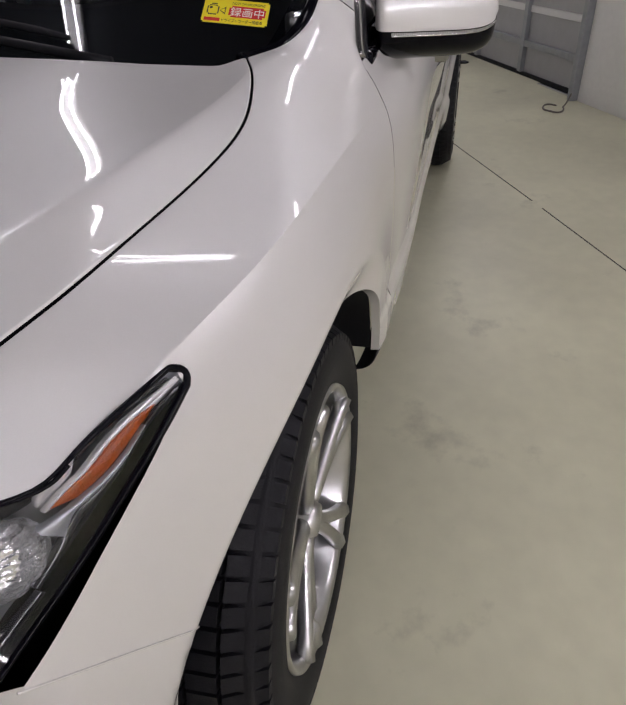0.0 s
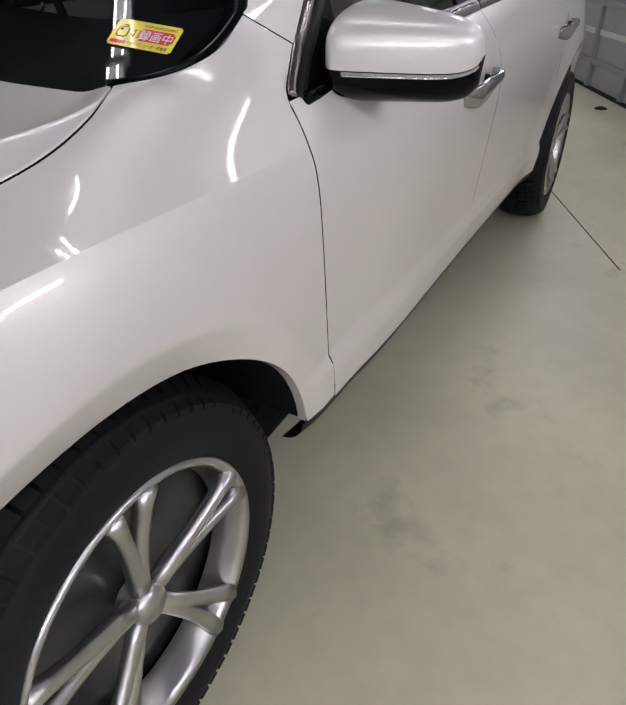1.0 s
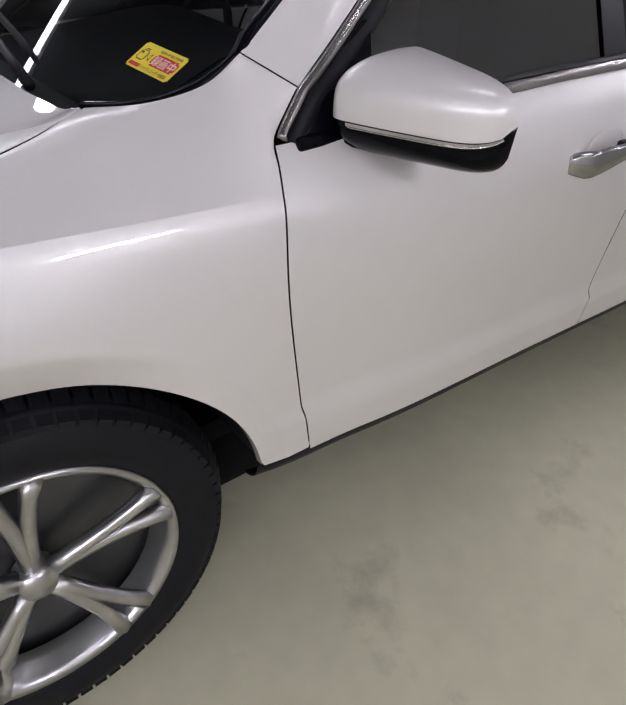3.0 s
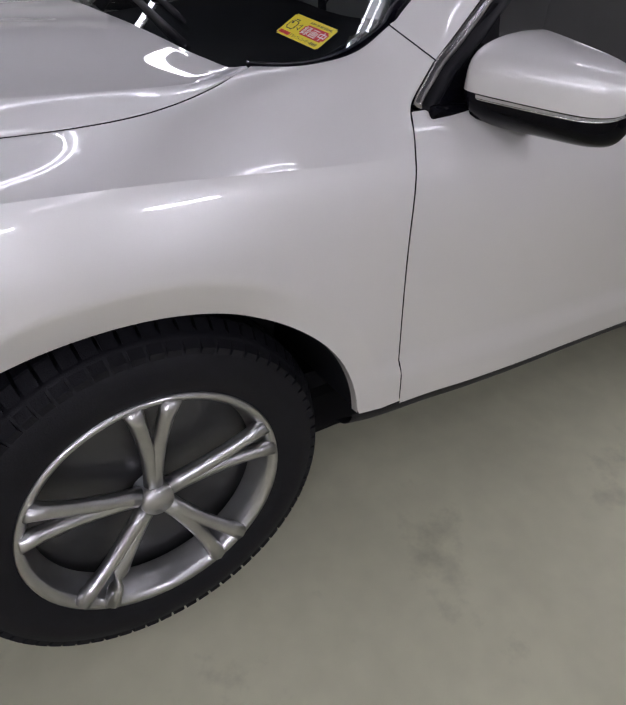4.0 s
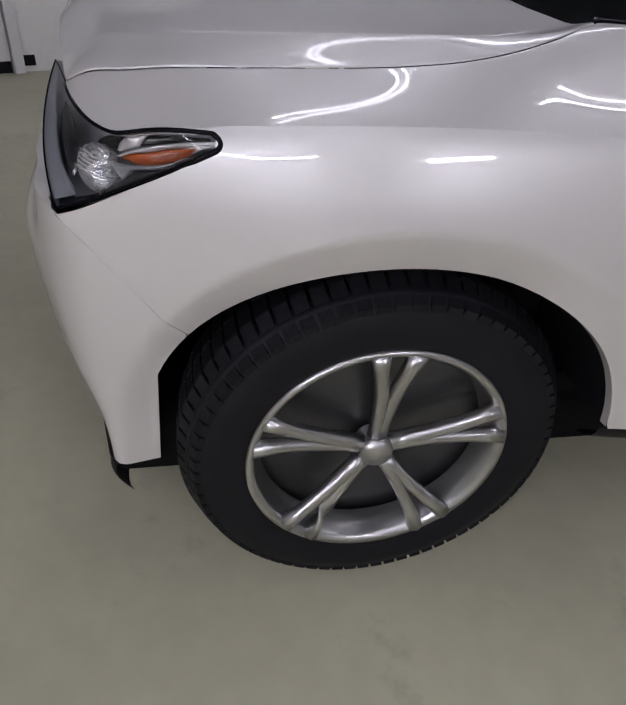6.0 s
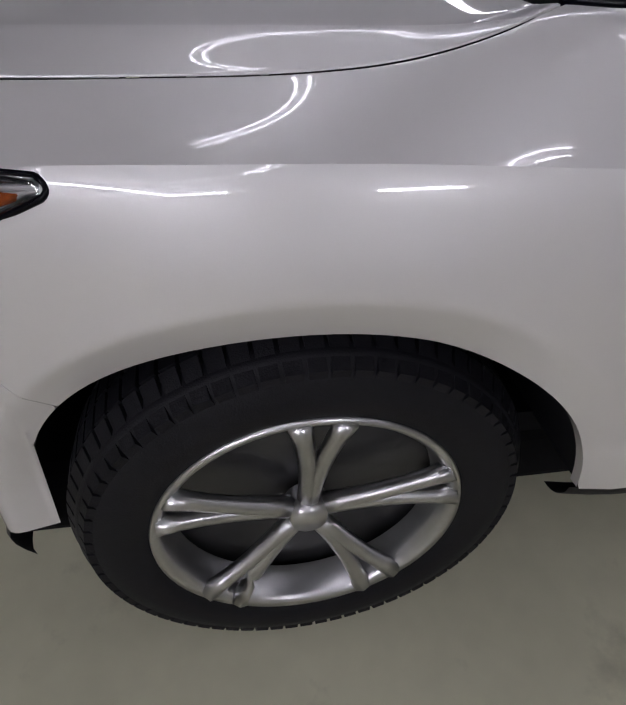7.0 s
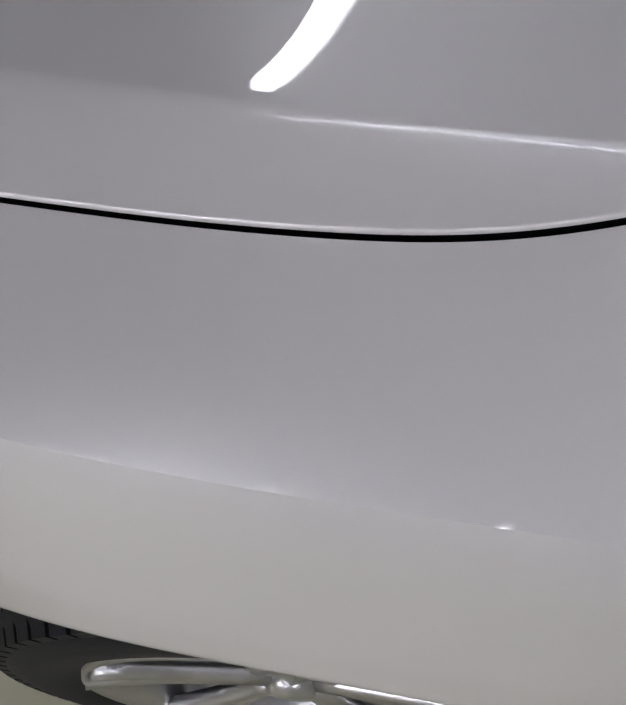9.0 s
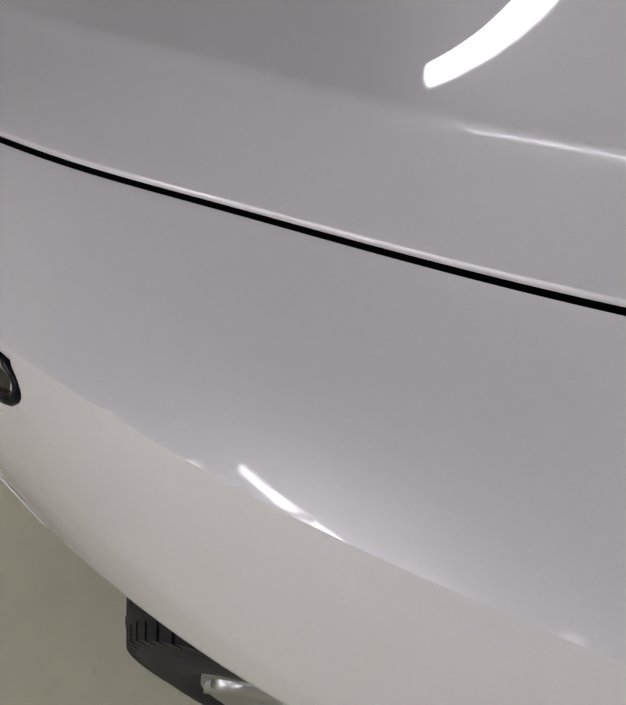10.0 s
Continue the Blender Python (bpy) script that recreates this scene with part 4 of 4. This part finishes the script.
# ---- headlamp ----
def headlamp():
    lamp = part("headlamp", grid(40, 24, lambda u, v: lamp_f(u, v, 0.045), flip=True), GUNMETAL, car, "swept-back headlamp with a chrome bezel and amber side reflector")

    def band(name, mat, label, depth, low, high, edge=0.004):
        """A blade inside the lamp between two bent edges, its rim turned inwards."""
        us = [k[0] for k in low + high]
        u0, u1 = max(min(k[0] for k in low), min(k[0] for k in high)), max(us)

        def f(u, v):
            uu = u0 + (u1 - u0) * u
            a = float(np.interp(uu, [k[0] for k in low], [k[1] for k in low]))
            b = float(np.interp(uu, [k[0] for k in high], [k[1] for k in high]))
            rim = max(0.0, abs(2 * v - 1) - 0.8) / 0.2
            bow = math.sin(math.pi * v) * 0.002
            return lamp_f(uu, a + (b - a) * v, depth - bow + edge * rim)
        return part(name, grid(28, 10, f, flip=True), mat, lamp, label)
    band("upper_bezel", LAMP_BLACK, "gloss-black inner bezel", 0.022, [(0.03, 0.58), (0.13, 0.62), (0.32, 0.68), (0.45, 0.52), (0.64, 0.46)],
         [(0.03, 0.72), (0.10, 0.80), (0.25, 0.88), (0.35, 0.87), (0.45, 0.77), (0.64, 0.50)])
    band("bright_plate", SILVER, "chrome plate", 0.015, [(0.25, 0.90), (0.32, 0.66), (0.45, 0.50)], [(0.25, 0.92), (0.34, 0.88), (0.45, 0.54)])
    band("bright_rim", SILVER, "chrome upper rim", 0.010, [(0.02, 0.80), (0.10, 0.885), (0.60, 0.90)], [(0.02, 0.86), (0.10, 0.94), (0.60, 0.945)], 0.002)
    band("blade", SILVER, "chrome blade", 0.013, [(0.02, 0.40), (0.13, 0.46), (0.23, 0.53), (0.35, 0.53), (0.47, 0.40)],
         [(0.02, 0.58), (0.13, 0.62), (0.25, 0.64), (0.35, 0.60), (0.47, 0.44)])
    band("reflector", AMBER, "amber side reflector", 0.016, [(0.10, 0.33), (0.15, 0.22), (0.25, 0.20), (0.42, 0.28), (0.46, 0.38)],
         [(0.10, 0.38), (0.14, 0.44), (0.23, 0.52), (0.35, 0.52), (0.46, 0.43)])
    band("tip_plate", SILVER, "chrome plate at the tip", 0.018, [(0.02, 0.34), (0.12, 0.26), (0.18, 0.22)], [(0.02, 0.42), (0.12, 0.46), (0.18, 0.48)])
    band("lower_plate", GUNMETAL, "grey lower plate", 0.014, [(0.17, 0.17), (0.30, 0.12), (0.47, 0.20), (0.56, 0.10)], [(0.17, 0.21), (0.25, 0.19), (0.42, 0.27), (0.56, 0.32)])
    band("lower_bezel", LAMP_BLACK, "gloss-black lower bezel", 0.018, [(0.02, 0.04), (0.74, 0.02)], [(0.02, 0.26), (0.17, 0.17), (0.30, 0.12), (0.47, 0.19), (0.60, 0.10), (0.74, 0.06)])
    band("side_bezel", GUNMETAL, "grey front bezel", 0.004, [(0.86, 0.07), (1.0, 0.06)], [(0.86, 0.10), (0.90, 0.30), (0.91, 0.66), (0.94, 0.92), (1.0, 0.985)], 0.001)
    band("front_foot", LAMP_BLACK, "gloss-black lower bezel", 0.014, [(0.74, 0.0), (1.0, 0.0)], [(0.74, 0.05), (1.0, 0.06)], 0.001)
    band("recess", LAMP_BLACK, "dark recess", 0.012, [(0.76, 0.42), (0.83, 0.26), (0.88, 0.20), (0.91, 0.30)], [(0.76, 0.60), (0.78, 0.70), (0.87, 0.78), (0.91, 0.66)])
    # faceted reflector bowl
    c = lamp_f(0.68, 0.25, 0.020)
    bm = bmesh.new()
    bmesh.ops.create_uvsphere(bm, u_segments=44, v_segments=40, radius=0.0345)
    for v in bm.verts:
        k = 1 + 0.035 * math.sin(v.co.z * 1150 + 1.6 * math.sin(v.co.x * 110)) + 0.012 * math.sin(v.co.x * 420)
        v.co *= k
        v.co.y *= 0.6
    bmesh.ops.transform(bm, matrix=Matrix.Translation(c) @ Matrix.Rotation(radians(-30), 4, "Z") @ Matrix.Rotation(radians(12), 4, "Y"), verts=bm.verts)
    part("bulb_lens", bm, CRYSTAL, lamp, "faceted crystal reflector", smooth=False)
    lens = part("lens", grid(48, 28, lambda u, v: lamp_f(u, v, 0.0), flip=True), LENS, lamp, "clear outer lens")
    lens.visible_shadow = False
    rim = [lamp_f(k / 40, 1.0) for k in range(41)] + [lamp_f(1.0, 1 - k / 14) for k in range(1, 14)] + [lamp_f(1 - k / 40, 0.0) for k in range(41)] + [lamp_f(0.0, k / 14) for k in range(1, 14)]
    wide = [0.0031 - 0.0021 * smooth_step(0.16, 0.40, k / 40) for k in range(41)] + [0.0013] * 13
    wide += [0.0042 - 0.0015 * (1 - k / 40) for k in range(41)] + [0.0038] * 13
    part("seal", tube(rim, wide, 8, closed=True), BLACK_GLOSS, lamp, "black rubber lamp seal")
    edge = [shoulder_low(0.002 + 0.088 * k / 30) + Vector((-0.0012, -0.0012, 0.0004)) for k in range(31)]
    part("seal", tube(edge, 0.0017, 8), BLACK_GLOSS, lamp, "black rubber lamp seal")
    return lamp


lamp = headlamp()
mirrored(part("nose_panel", grid(6, 12, lambda u, v: lamp_f(1.0, v).lerp(grille_f(0.0, 1 - v), u) + Vector((0.012 * math.sin(math.pi * u), 0, 0))), GUNMETAL, car, "grey panel between lamp and grille"))
bm = grid(40, 24, lambda u, v: lamp_f(u, v, 0.006), flip=True)
for v in bm.verts:
    v.co.y = 1.8 - v.co.y
bmesh.ops.reverse_faces(bm, faces=bm.faces[:])
part("headlamp", bm, GUNMETAL, car, "swept-back headlamp on the far side")

# ---- wing mirrors ----
MIR_Y0, MIR_Y1 = 0.044, -0.182


def mirror_f(w, v):
    """w from the foot to the tip, v from the lower to the upper rim, both -1 to 1."""
    k = (w + 1) / 2
    y = MIR_Y0 + (MIR_Y1 - MIR_Y0) * k
    half = 0.078 * (1 - abs(w) ** (9.0 if w < 0 else 4.5)) ** (1 / 3.2)
    half *= 1 - 0.10 * k
    zc = 1.062 - 0.006 * k
    z = zc + v * half * ((1 - 0.34 * k ** 1.3) if v > 0 else 1.09)
    depth = (0.155 - 0.115 * k ** 1.15) * (1 - abs(v) ** 3.2) ** 0.55 * (1 - abs(w) ** (18 if w < 0 else 7)) ** 0.5
    return Vector((0.708 - depth + 0.012 * k, y, z))


def mirror_strip_v(k):
    return -0.18 - 0.16 * k


def wing_mirror():
    ob = part("wing_mirror", grid(44, 30, lambda u, v: mirror_f(2 * u - 1, mirror_strip_v(u) + 0.0 + (1 - mirror_strip_v(u)) * (1 - (1 - v) ** 1.5))), PAINT, car,
              "door mirror with white cap, black underside and indicator strip")
    part("lower_shell", grid(44, 20, lambda u, v: mirror_f(2 * u - 1, -1 + (mirror_strip_v(u) - 0.10 + 1) * (1 - (1 - v) ** 0.8) * 1.0) + Vector((0.003, 0, 0))), BLACK_GLOSS, ob,
         "gloss-black lower shell")
    part("indicator", grid(120, 3, lambda u, v: mirror_f(-0.66 + 1.63 * u, mirror_strip_v((0.34 + 1.63 * u) / 2) - 0.085 + 0.065 * v) + Vector((-0.0016 + 0.0011 * (round(u * 120) % 2), 0, 0))),
         ALLOY, ob, "clear ribbed indicator strip", smooth=False)
    part("chrome_line", tube([mirror_f(-0.66 + 1.63 * k / 40, mirror_strip_v((0.34 + 1.63 * k / 40) / 2) - 0.088) + Vector((-0.001, 0, 0)) for k in range(41)], 0.0013, 6), CHROME, ob, "thin chrome line")
    part("shadow_line", grid(40, 2, lambda u, v: mirror_f(2 * u - 1, mirror_strip_v(u) - 0.11 + 0.12 * v) + Vector((0.001, 0, 0))), BLACK_GLOSS, ob)
    # rear rim and glass
    rim = []
    for k in range(60):
        a = 2 * math.pi * k / 60
        w = math.cos(a)
        w = math.copysign(abs(w) ** 0.7, w) * 0.985
        kk = (w + 1) / 2
        half = 0.078 * (1 - abs(w) ** (9.0 if w < 0 else 4.5)) ** (1 / 3.2) * (1 - 0.10 * kk)
        rim.append(Vector((0.712 + 0.012 * kk, MIR_Y0 + (MIR_Y1 - MIR_Y0) * kk, 1.062 - 0.006 * kk + (half * (1 - 0.34 * kk ** 1.3) if math.sin(a) > 0 else -half))))
    part("rim", tube([Vector((p.x - 0.003, p.y + (-0.069 - p.y) * 0.05, p.z + (1.059 - p.z) * 0.08)) for p in rim], 0.0024, 6, closed=True), BLACK_GLOSS, ob)
    bm = bmesh.new()
    bm.faces.new([bm.verts.new(Vector((p.x + 0.0005, p.y + (-0.069 - p.y) * 0.05, p.z + (1.059 - p.z) * 0.08))) for p in rim])
    part("mirror_glass", bm, MIRROR, ob, "silver mirror glass", smooth=False)
    part("arm", tube([(0.60, 0.060, 1.005), (0.62, 0.03, 1.008), (0.65, -0.02, 1.012), (0.67, -0.06, 1.02)], [0.030, 0.028, 0.026, 0.020], 12, flat=0.55), BLACK_GLOSS, ob, "gloss-black mirror arm")
    part("foot", box(0.505, 0.60, 0.030, 0.060, 1.000, 1.022, bevel=0.006), BLACK_GLOSS, ob)
    return ob


wing = wing_mirror()
far_wing = mirrored(wing)
for child in wing.children:
    bm = bmesh.new()
    bm.from_mesh(child.data)
    for v in bm.verts:
        v.co.y = 1.8 - v.co.y
    bmesh.ops.reverse_faces(bm, faces=bm.faces[:])
    link_mesh(child.name.split(".")[0], bm, child.data.materials[0], far_wing)


# ---- door handles ----
def door_handle(x, z, length):
    """A pull bar with a tall chamfered front end, over a cupped recess."""
    y = side_y(x + length / 2, z)
    bm = bmesh.new()
    rings = []
    n = 20
    for k in range(n + 1):
        t = k / n
        h = 0.017 + 0.010 * smooth_step(0.0, 0.10, t) - 0.011 * smooth_step(0.22, 0.75, t) - 0.004 * smooth_step(0.9, 1.0, t)
        out = 0.006 + 0.034 * smooth_step(0.0, 0.14, t) * (1 - smooth_step(0.82, 1.0, t))
        thick = 0.013 if 0.2 < t < 0.8 else 0.013 + 0.020 * (1 - smooth_step(0.0, 0.2, t) + smooth_step(0.8, 1.0, t))
        cx, cz = x + length * t, z - 0.008 + 0.020 * t
        ys, yi = y - out, min(y + 0.004, y - out + thick)
        c = 0.25 * h
        rings.append([bm.verts.new(p) for p in ((cx, ys + 0.003, cz + h), (cx, ys, cz + h - c), (cx, ys - 0.001, cz), (cx, ys + 0.004, cz - h + c), (cx, ys + 0.008, cz - h), (cx, yi, cz - h), (cx, yi, cz + h))])
    for i in range(n):
        for k in range(7):
            bm.faces.new([rings[i][k], rings[i][(k + 1) % 7], rings[i + 1][(k + 1) % 7], rings[i + 1][k]])
    bm.faces.new(rings[0])
    bm.faces.new(rings[-1][::-1])
    bmesh.ops.recalc_face_normals(bm, faces=bm.faces[:])
    bmesh.ops.bevel(bm, geom=[e for e in bm.edges if len(e.link_faces) == 2 and e.calc_face_angle() > 0.7], offset=0.0012, segments=2, affect="EDGES")
    h = part("door_handle", bm, HANDLE, car, "chrome door handle")
    bm = bmesh.new()
    bmesh.ops.create_uvsphere(bm, u_segments=28, v_segments=16, radius=1.0)
    for v in bm.verts:
        v.co = Vector((x + length * 0.46 + v.co.x * length * 0.24, y + 0.002 + v.co.y * 0.004, z + 0.020 + v.co.z * 0.032))
    part("finger_recess", bm, PAINT, h)
    # solid black block puts the recess's shade into colour
    part("recess_shadow", box(x + length * 0.62, x + length * 0.74, y - 0.016, y + 0.004, z - 0.002, z + 0.020, bevel=0.004), BLACK_TRIM, h, "black block painting the shade behind the handle", smooth=False)
    return h


door_handle(1.145, 0.910, 0.285)
door_handle(2.36, 0.930, 0.26)


# ---- wheels ----
def wheel(cx, y_face, flip=False):
    R = 0.363
    hub = Vector((cx, 0, 0.363))
    s = -1 if flip else 1
    w = part("wheel", lathe([(0.214, y_face + s * 0.070), (0.226, y_face + s * 0.020), (0.234, y_face + s * 0.010), (0.243, y_face + s * 0.006), (0.246, y_face + s * 0.014)], 64, hub), ALLOY, car,
             "alloy wheel with dark pockets")
    prof = [(0.240, 0.016), (0.262, 0.004), (0.295, 0.0), (0.322, 0.006), (0.336, 0.016), (0.345, 0.024), (0.349, 0.030)]
    tyre = part("tyre", lathe([(r, y_face + s * y) for r, y in prof] + [(0.349, y_face + s * 0.21), (0.30, y_face + s * 0.235)], 96, hub), RUBBER, w, "black tyre")
    # tread blocks with grooves between
    bm = bmesh.new()
    n = 72
    for i in range(n):
        for (ya, yb, ra, rb) in ((0.006, 0.058, 0.334, 0.363), (0.064, 0.105, 0.363, 0.365), (0.111, 0.150, 0.365, 0.363), (0.156, 0.205, 0.363, 0.352)):
            a0, a1 = 2 * math.pi * i / n, 2 * math.pi * (i + 0.80) / n
            c = []
            for a in (a0, a1):
                for yy, rr in ((ya, ra), (yb, rb)):
                    for r in (rr - 0.016, rr):
                        c.append(bm.verts.new(hub + Vector((r * math.cos(a), y_face + s * yy, r * math.sin(a)))))
            for q in ((1, 3, 7, 5), (0, 1, 5, 4), (2, 6, 7, 3), (0, 2, 3, 1), (4, 5, 7, 6)):
                bm.faces.new([c[k] for k in q])
    bmesh.ops.recalc_face_normals(bm, faces=bm.faces[:])
    tread = part("tread", bm, RUBBER, tyre, smooth=False)
    tagged(tread, "black tread blocks cut by grooves", kind="stuff")
    # flat disc, coloured dark for the shade inside the rim
    part("disc", lathe([(0.0, y_face + s * 0.085), (0.236, y_face + s * 0.085)], 48, hub), DARK_ALLOY, w, "flat dark disc for the shaded hollow behind the spokes")
    part("hub_cap", lathe([(0.0, y_face + s * 0.018), (0.028, y_face + s * 0.02), (0.034, y_face + s * 0.035), (0.034, y_face + s * 0.07)], 24, hub), ALLOY, w)
    for k in range(5):
        a = 2 * math.pi * k / 5 + 0.3
        for off in (-0.10, 0.10):
            pts = []
            for j in range(7):
                t = j / 6
                r = 0.03 + 0.208 * t
                ang = a + off * (0.3 + 1.1 * t)
                pts.append(hub + Vector((r * math.cos(ang), y_face + s * (0.045 - 0.030 * t), r * math.sin(ang))))
            part("spoke", tube(pts, [0.018, 0.016, 0.015, 0.014, 0.014, 0.015, 0.018], 8), ALLOY, w)
    return w


wheel(0.0, 0.030)
wheel(REAR_X, -0.080)
wheel(0.0, 1.77, True)
wheel(REAR_X, 1.88, True)


def wheel_liner(cx, far=False):
    bm = bmesh.new()

    def f(u, v):
        a = math.pi * (0.06 + 0.88 * u)
        r = ARCH_R + 0.004
        x, z = cx - r * math.cos(a), ARCH_Z + r * math.sin(a)
        y0 = flank_y(x, max(z, 0.42)) + 0.022 if z > 0.3 else 0.03
        return Vector((x, y0 + (0.36 - y0) * v, z))
    grid(40, 6, f, bm=bm)
    ob = part("wheel_liner", bm, RUBBER, car, "black wheel-arch liner")
    mirrored(ob)


wheel_liner(0.0)
wheel_liner(REAR_X)

# arch lips turned inwards
for cx in (0.0, REAR_X):
    bm = bmesh.new()

    def lip(u, v, cx=cx):
        a = math.pi * (0.06 + 0.88 * u)
        x = cx - ARCH_R * math.cos(a)
        z = arch_z(x, cx)
        return Vector((x, flank_y(x, z) + 0.018 * v, z - 0.002 * v))
    mirrored(part("arch_lip", grid(48, 2, lip, bm=bm), PAINT, car))

# sills and underbody
def sill_f(u, v):
    x = 0.40 + 2.13 * u
    z = sill_z(x)
    a = math.pi * 0.5 * v
    return Vector((x, flank_y(x, z) + 0.003 + 0.05 * (1 - math.cos(a)), z - 0.05 * math.sin(a)))


mirrored(part("sill", grid(50, 8, sill_f, flip=True), BLACK_TRIM, car, "black plastic sill"))
part("underbody", box(-0.5, 3.55, 0.16, 1.64, 0.24, 0.40, bevel=0.03), GAP, car, smooth=False)

# ---- cabin ----
def dash_f(u, v):
    y = 0.20 + 1.4 * u
    x = 0.36 + 0.62 * v
    return Vector((x, y, min(0.985 + 0.10 * v + 0.015 * math.sin(u * math.pi * 3), screen_z(x, y) - 0.02)))


part("dashboard", thicken(grid(30, 14, dash_f), 0.06), CABIN, car, "black dashboard seen through the windscreen")
part("cabin_floor", box(0.3, 3.4, 0.16, 1.64, 0.40, 0.45), CABIN, car, smooth=False)
part("bulkhead", box(0.24, 0.30, 0.16, 1.64, 0.42, 1.0), CABIN, car, smooth=False)
part("headlining", box(1.05, 3.2, 0.32, 1.48, 1.43, 1.45), CABIN_GREY, car, smooth=False)
for y in (0.50, 1.30):
    s = part("seat", box(1.25, 1.75, y - 0.26, y + 0.26, 0.52, 0.72, bevel=0.05), CABIN, car)
    part("backrest", box(1.66, 1.84, y - 0.25, y + 0.25, 0.68, 1.18, bevel=0.05), CABIN, s)
    part("headrest", box(1.70, 1.82, y - 0.13, y + 0.13, 1.20, 1.38, bevel=0.04), CABIN, s)
part("rear_bench", box(2.25, 2.75, 0.25, 1.55, 0.52, 1.20, bevel=0.08), CABIN, car)
part("steering_wheel", tube([(1.02 + 0.07 * math.sin(2 * math.pi * k / 32), 1.30 + 0.18 * math.cos(2 * math.pi * k / 32), 0.98 + 0.17 * math.sin(2 * math.pi * k / 32)) for k in range(32)], 0.014, 8, closed=True),
     CABIN, car)


# ---- sticker on the windscreen ----
def sticker():
    a = Vector((0.404, 0.286, 1.123))
    b = Vector((0.419, 0.183, 1.109))
    c = Vector((0.360, 0.281, 1.095))
    right, down = (b - a), (c - a)
    up = right.cross(down).normalized() * -1
    if up.z < 0:
        up = -up
    base = a + up * 0.004
    width, height = right.length, down.length
    # local frame: x to the right, y up the glass
    rx = right.normalized()
    ry = (-down - rx * (-down).dot(rx)).normalized()
    rz = rx.cross(ry)
    m = Matrix((( rx.x, ry.x, rz.x, base.x), (rx.y, ry.y, rz.y, base.y), (rx.z, ry.z, rz.z, base.z), (0, 0, 0, 1)))
    ob = empty("warning_sticker", "yellow and red recording-in-progress sticker stuck on the windscreen", "sticker")

    def plate(name, x0, x1, y0, y1, lift, mat, radius=0.0, label=""):
        bm = box(x0, x1, y0, y1, lift - 0.0004, lift)
        if radius:
            edges = [e for e in bm.edges if abs((e.verts[0].co - e.verts[1].co).z) > 1e-5]
            bmesh.ops.bevel(bm, geom=edges, offset=radius, segments=4, affect="EDGES")
        bmesh.ops.transform(bm, matrix=m, verts=bm.verts)
        return part(name, bm, mat, ob, label, smooth=False)
    W, H = width, height
    plate("outline", -0.0006, W + 0.0006, -H - 0.0006, 0.0006, -0.0002, STICKER_BLACK, 0.003)
    plate("sheet", 0, W, -H, 0, 0.0002, STICKER_YELLOW, 0.003)
    plate("red_field", W * 0.395, W * 0.955, -H * 0.72, -H * 0.26, 0.0005, STICKER_RED, 0.004, "red field with white characters")

    def writing(text, x, y, size, mat, width_to):
        cu = bpy.data.curves.new("writing", "FONT")
        cu.body, cu.size, cu.extrude = text, size, 0.00008
        t = new("writing_source", cu)
        dg = bpy.context.evaluated_depsgraph_get()
        me = bpy.data.meshes.new_from_object(t.evaluated_get(dg))
        bpy.data.objects.remove(t)
        bpy.data.curves.remove(cu)
        xs = [v.co.x for v in me.vertices]
        k = width_to / (max(xs) - min(xs))
        for v in me.vertices:
            v.co.x = (v.co.x - min(xs)) * k
        me.transform(m @ Matrix.Translation((x, y, 0.0008)))
        me.materials.clear()
        me.materials.append(mat)
        w = new("writing", me)
        w.parent = ob
        return w
    writing("録画中", W * 0.42, -H * 0.655, H * 0.40, STICKER_WHITE, W * 0.51)
    writing("NOW ON RECORDING", W * 0.43, -H * 0.20, H * 0.13, STICKER_BLACK, W * 0.50)
    writing("ドライブレコーダー搭載車", W * 0.31, -H * 0.93, H * 0.14, STICKER_BLACK, W * 0.62)
    plate("maker_bar", W * 0.04, W * 0.28, -H * 0.93, -H * 0.80, 0.0005, STICKER_RED)
    # camera pictogram
    x0, x1, y0, y1 = W * 0.06, W * 0.24, -H * 0.68, -H * 0.28
    t = H * 0.035
    plate("picture_body", x0, x1, y0, y1, 0.0005, STICKER_BLACK, 0.003)
    plate("picture_field", x0 + t, x1 - t, y0 + t, y1 - t, 0.0007, STICKER_YELLOW, 0.002)
    plate("picture_handle", x0 + 0.006, x1 - 0.004, y1 + t, y1 + 2 * t, 0.0006, STICKER_BLACK)
    bm = bmesh.new()
    bmesh.ops.create_circle(bm, cap_ends=True, segments=16, radius=H * 0.05, matrix=m @ Matrix.Translation((x0 + 0.006, y1 - H * 0.12, 0.0009)))
    part("picture_dot", bm, STICKER_BLACK, ob, smooth=False)
    for shrink, mat, lift in ((0.0, STICKER_BLACK, 0.0005), (t, STICKER_YELLOW, 0.0007)):
        bm = bmesh.new()
        yc = (y0 + y1) / 2
        q = [(x1 + 0.001 + shrink * 0.6, yc), (W * 0.345 - shrink * 0.7, yc + H * 0.16 - shrink * 1.7), (W * 0.345 - shrink * 0.7, yc - H * 0.16 + shrink * 1.7)]
        bm.faces.new([bm.verts.new(m @ Vector((x, y, lift))) for x, y in q][::-1])
        part("picture_lens", bm, mat, ob, smooth=False)


sticker()
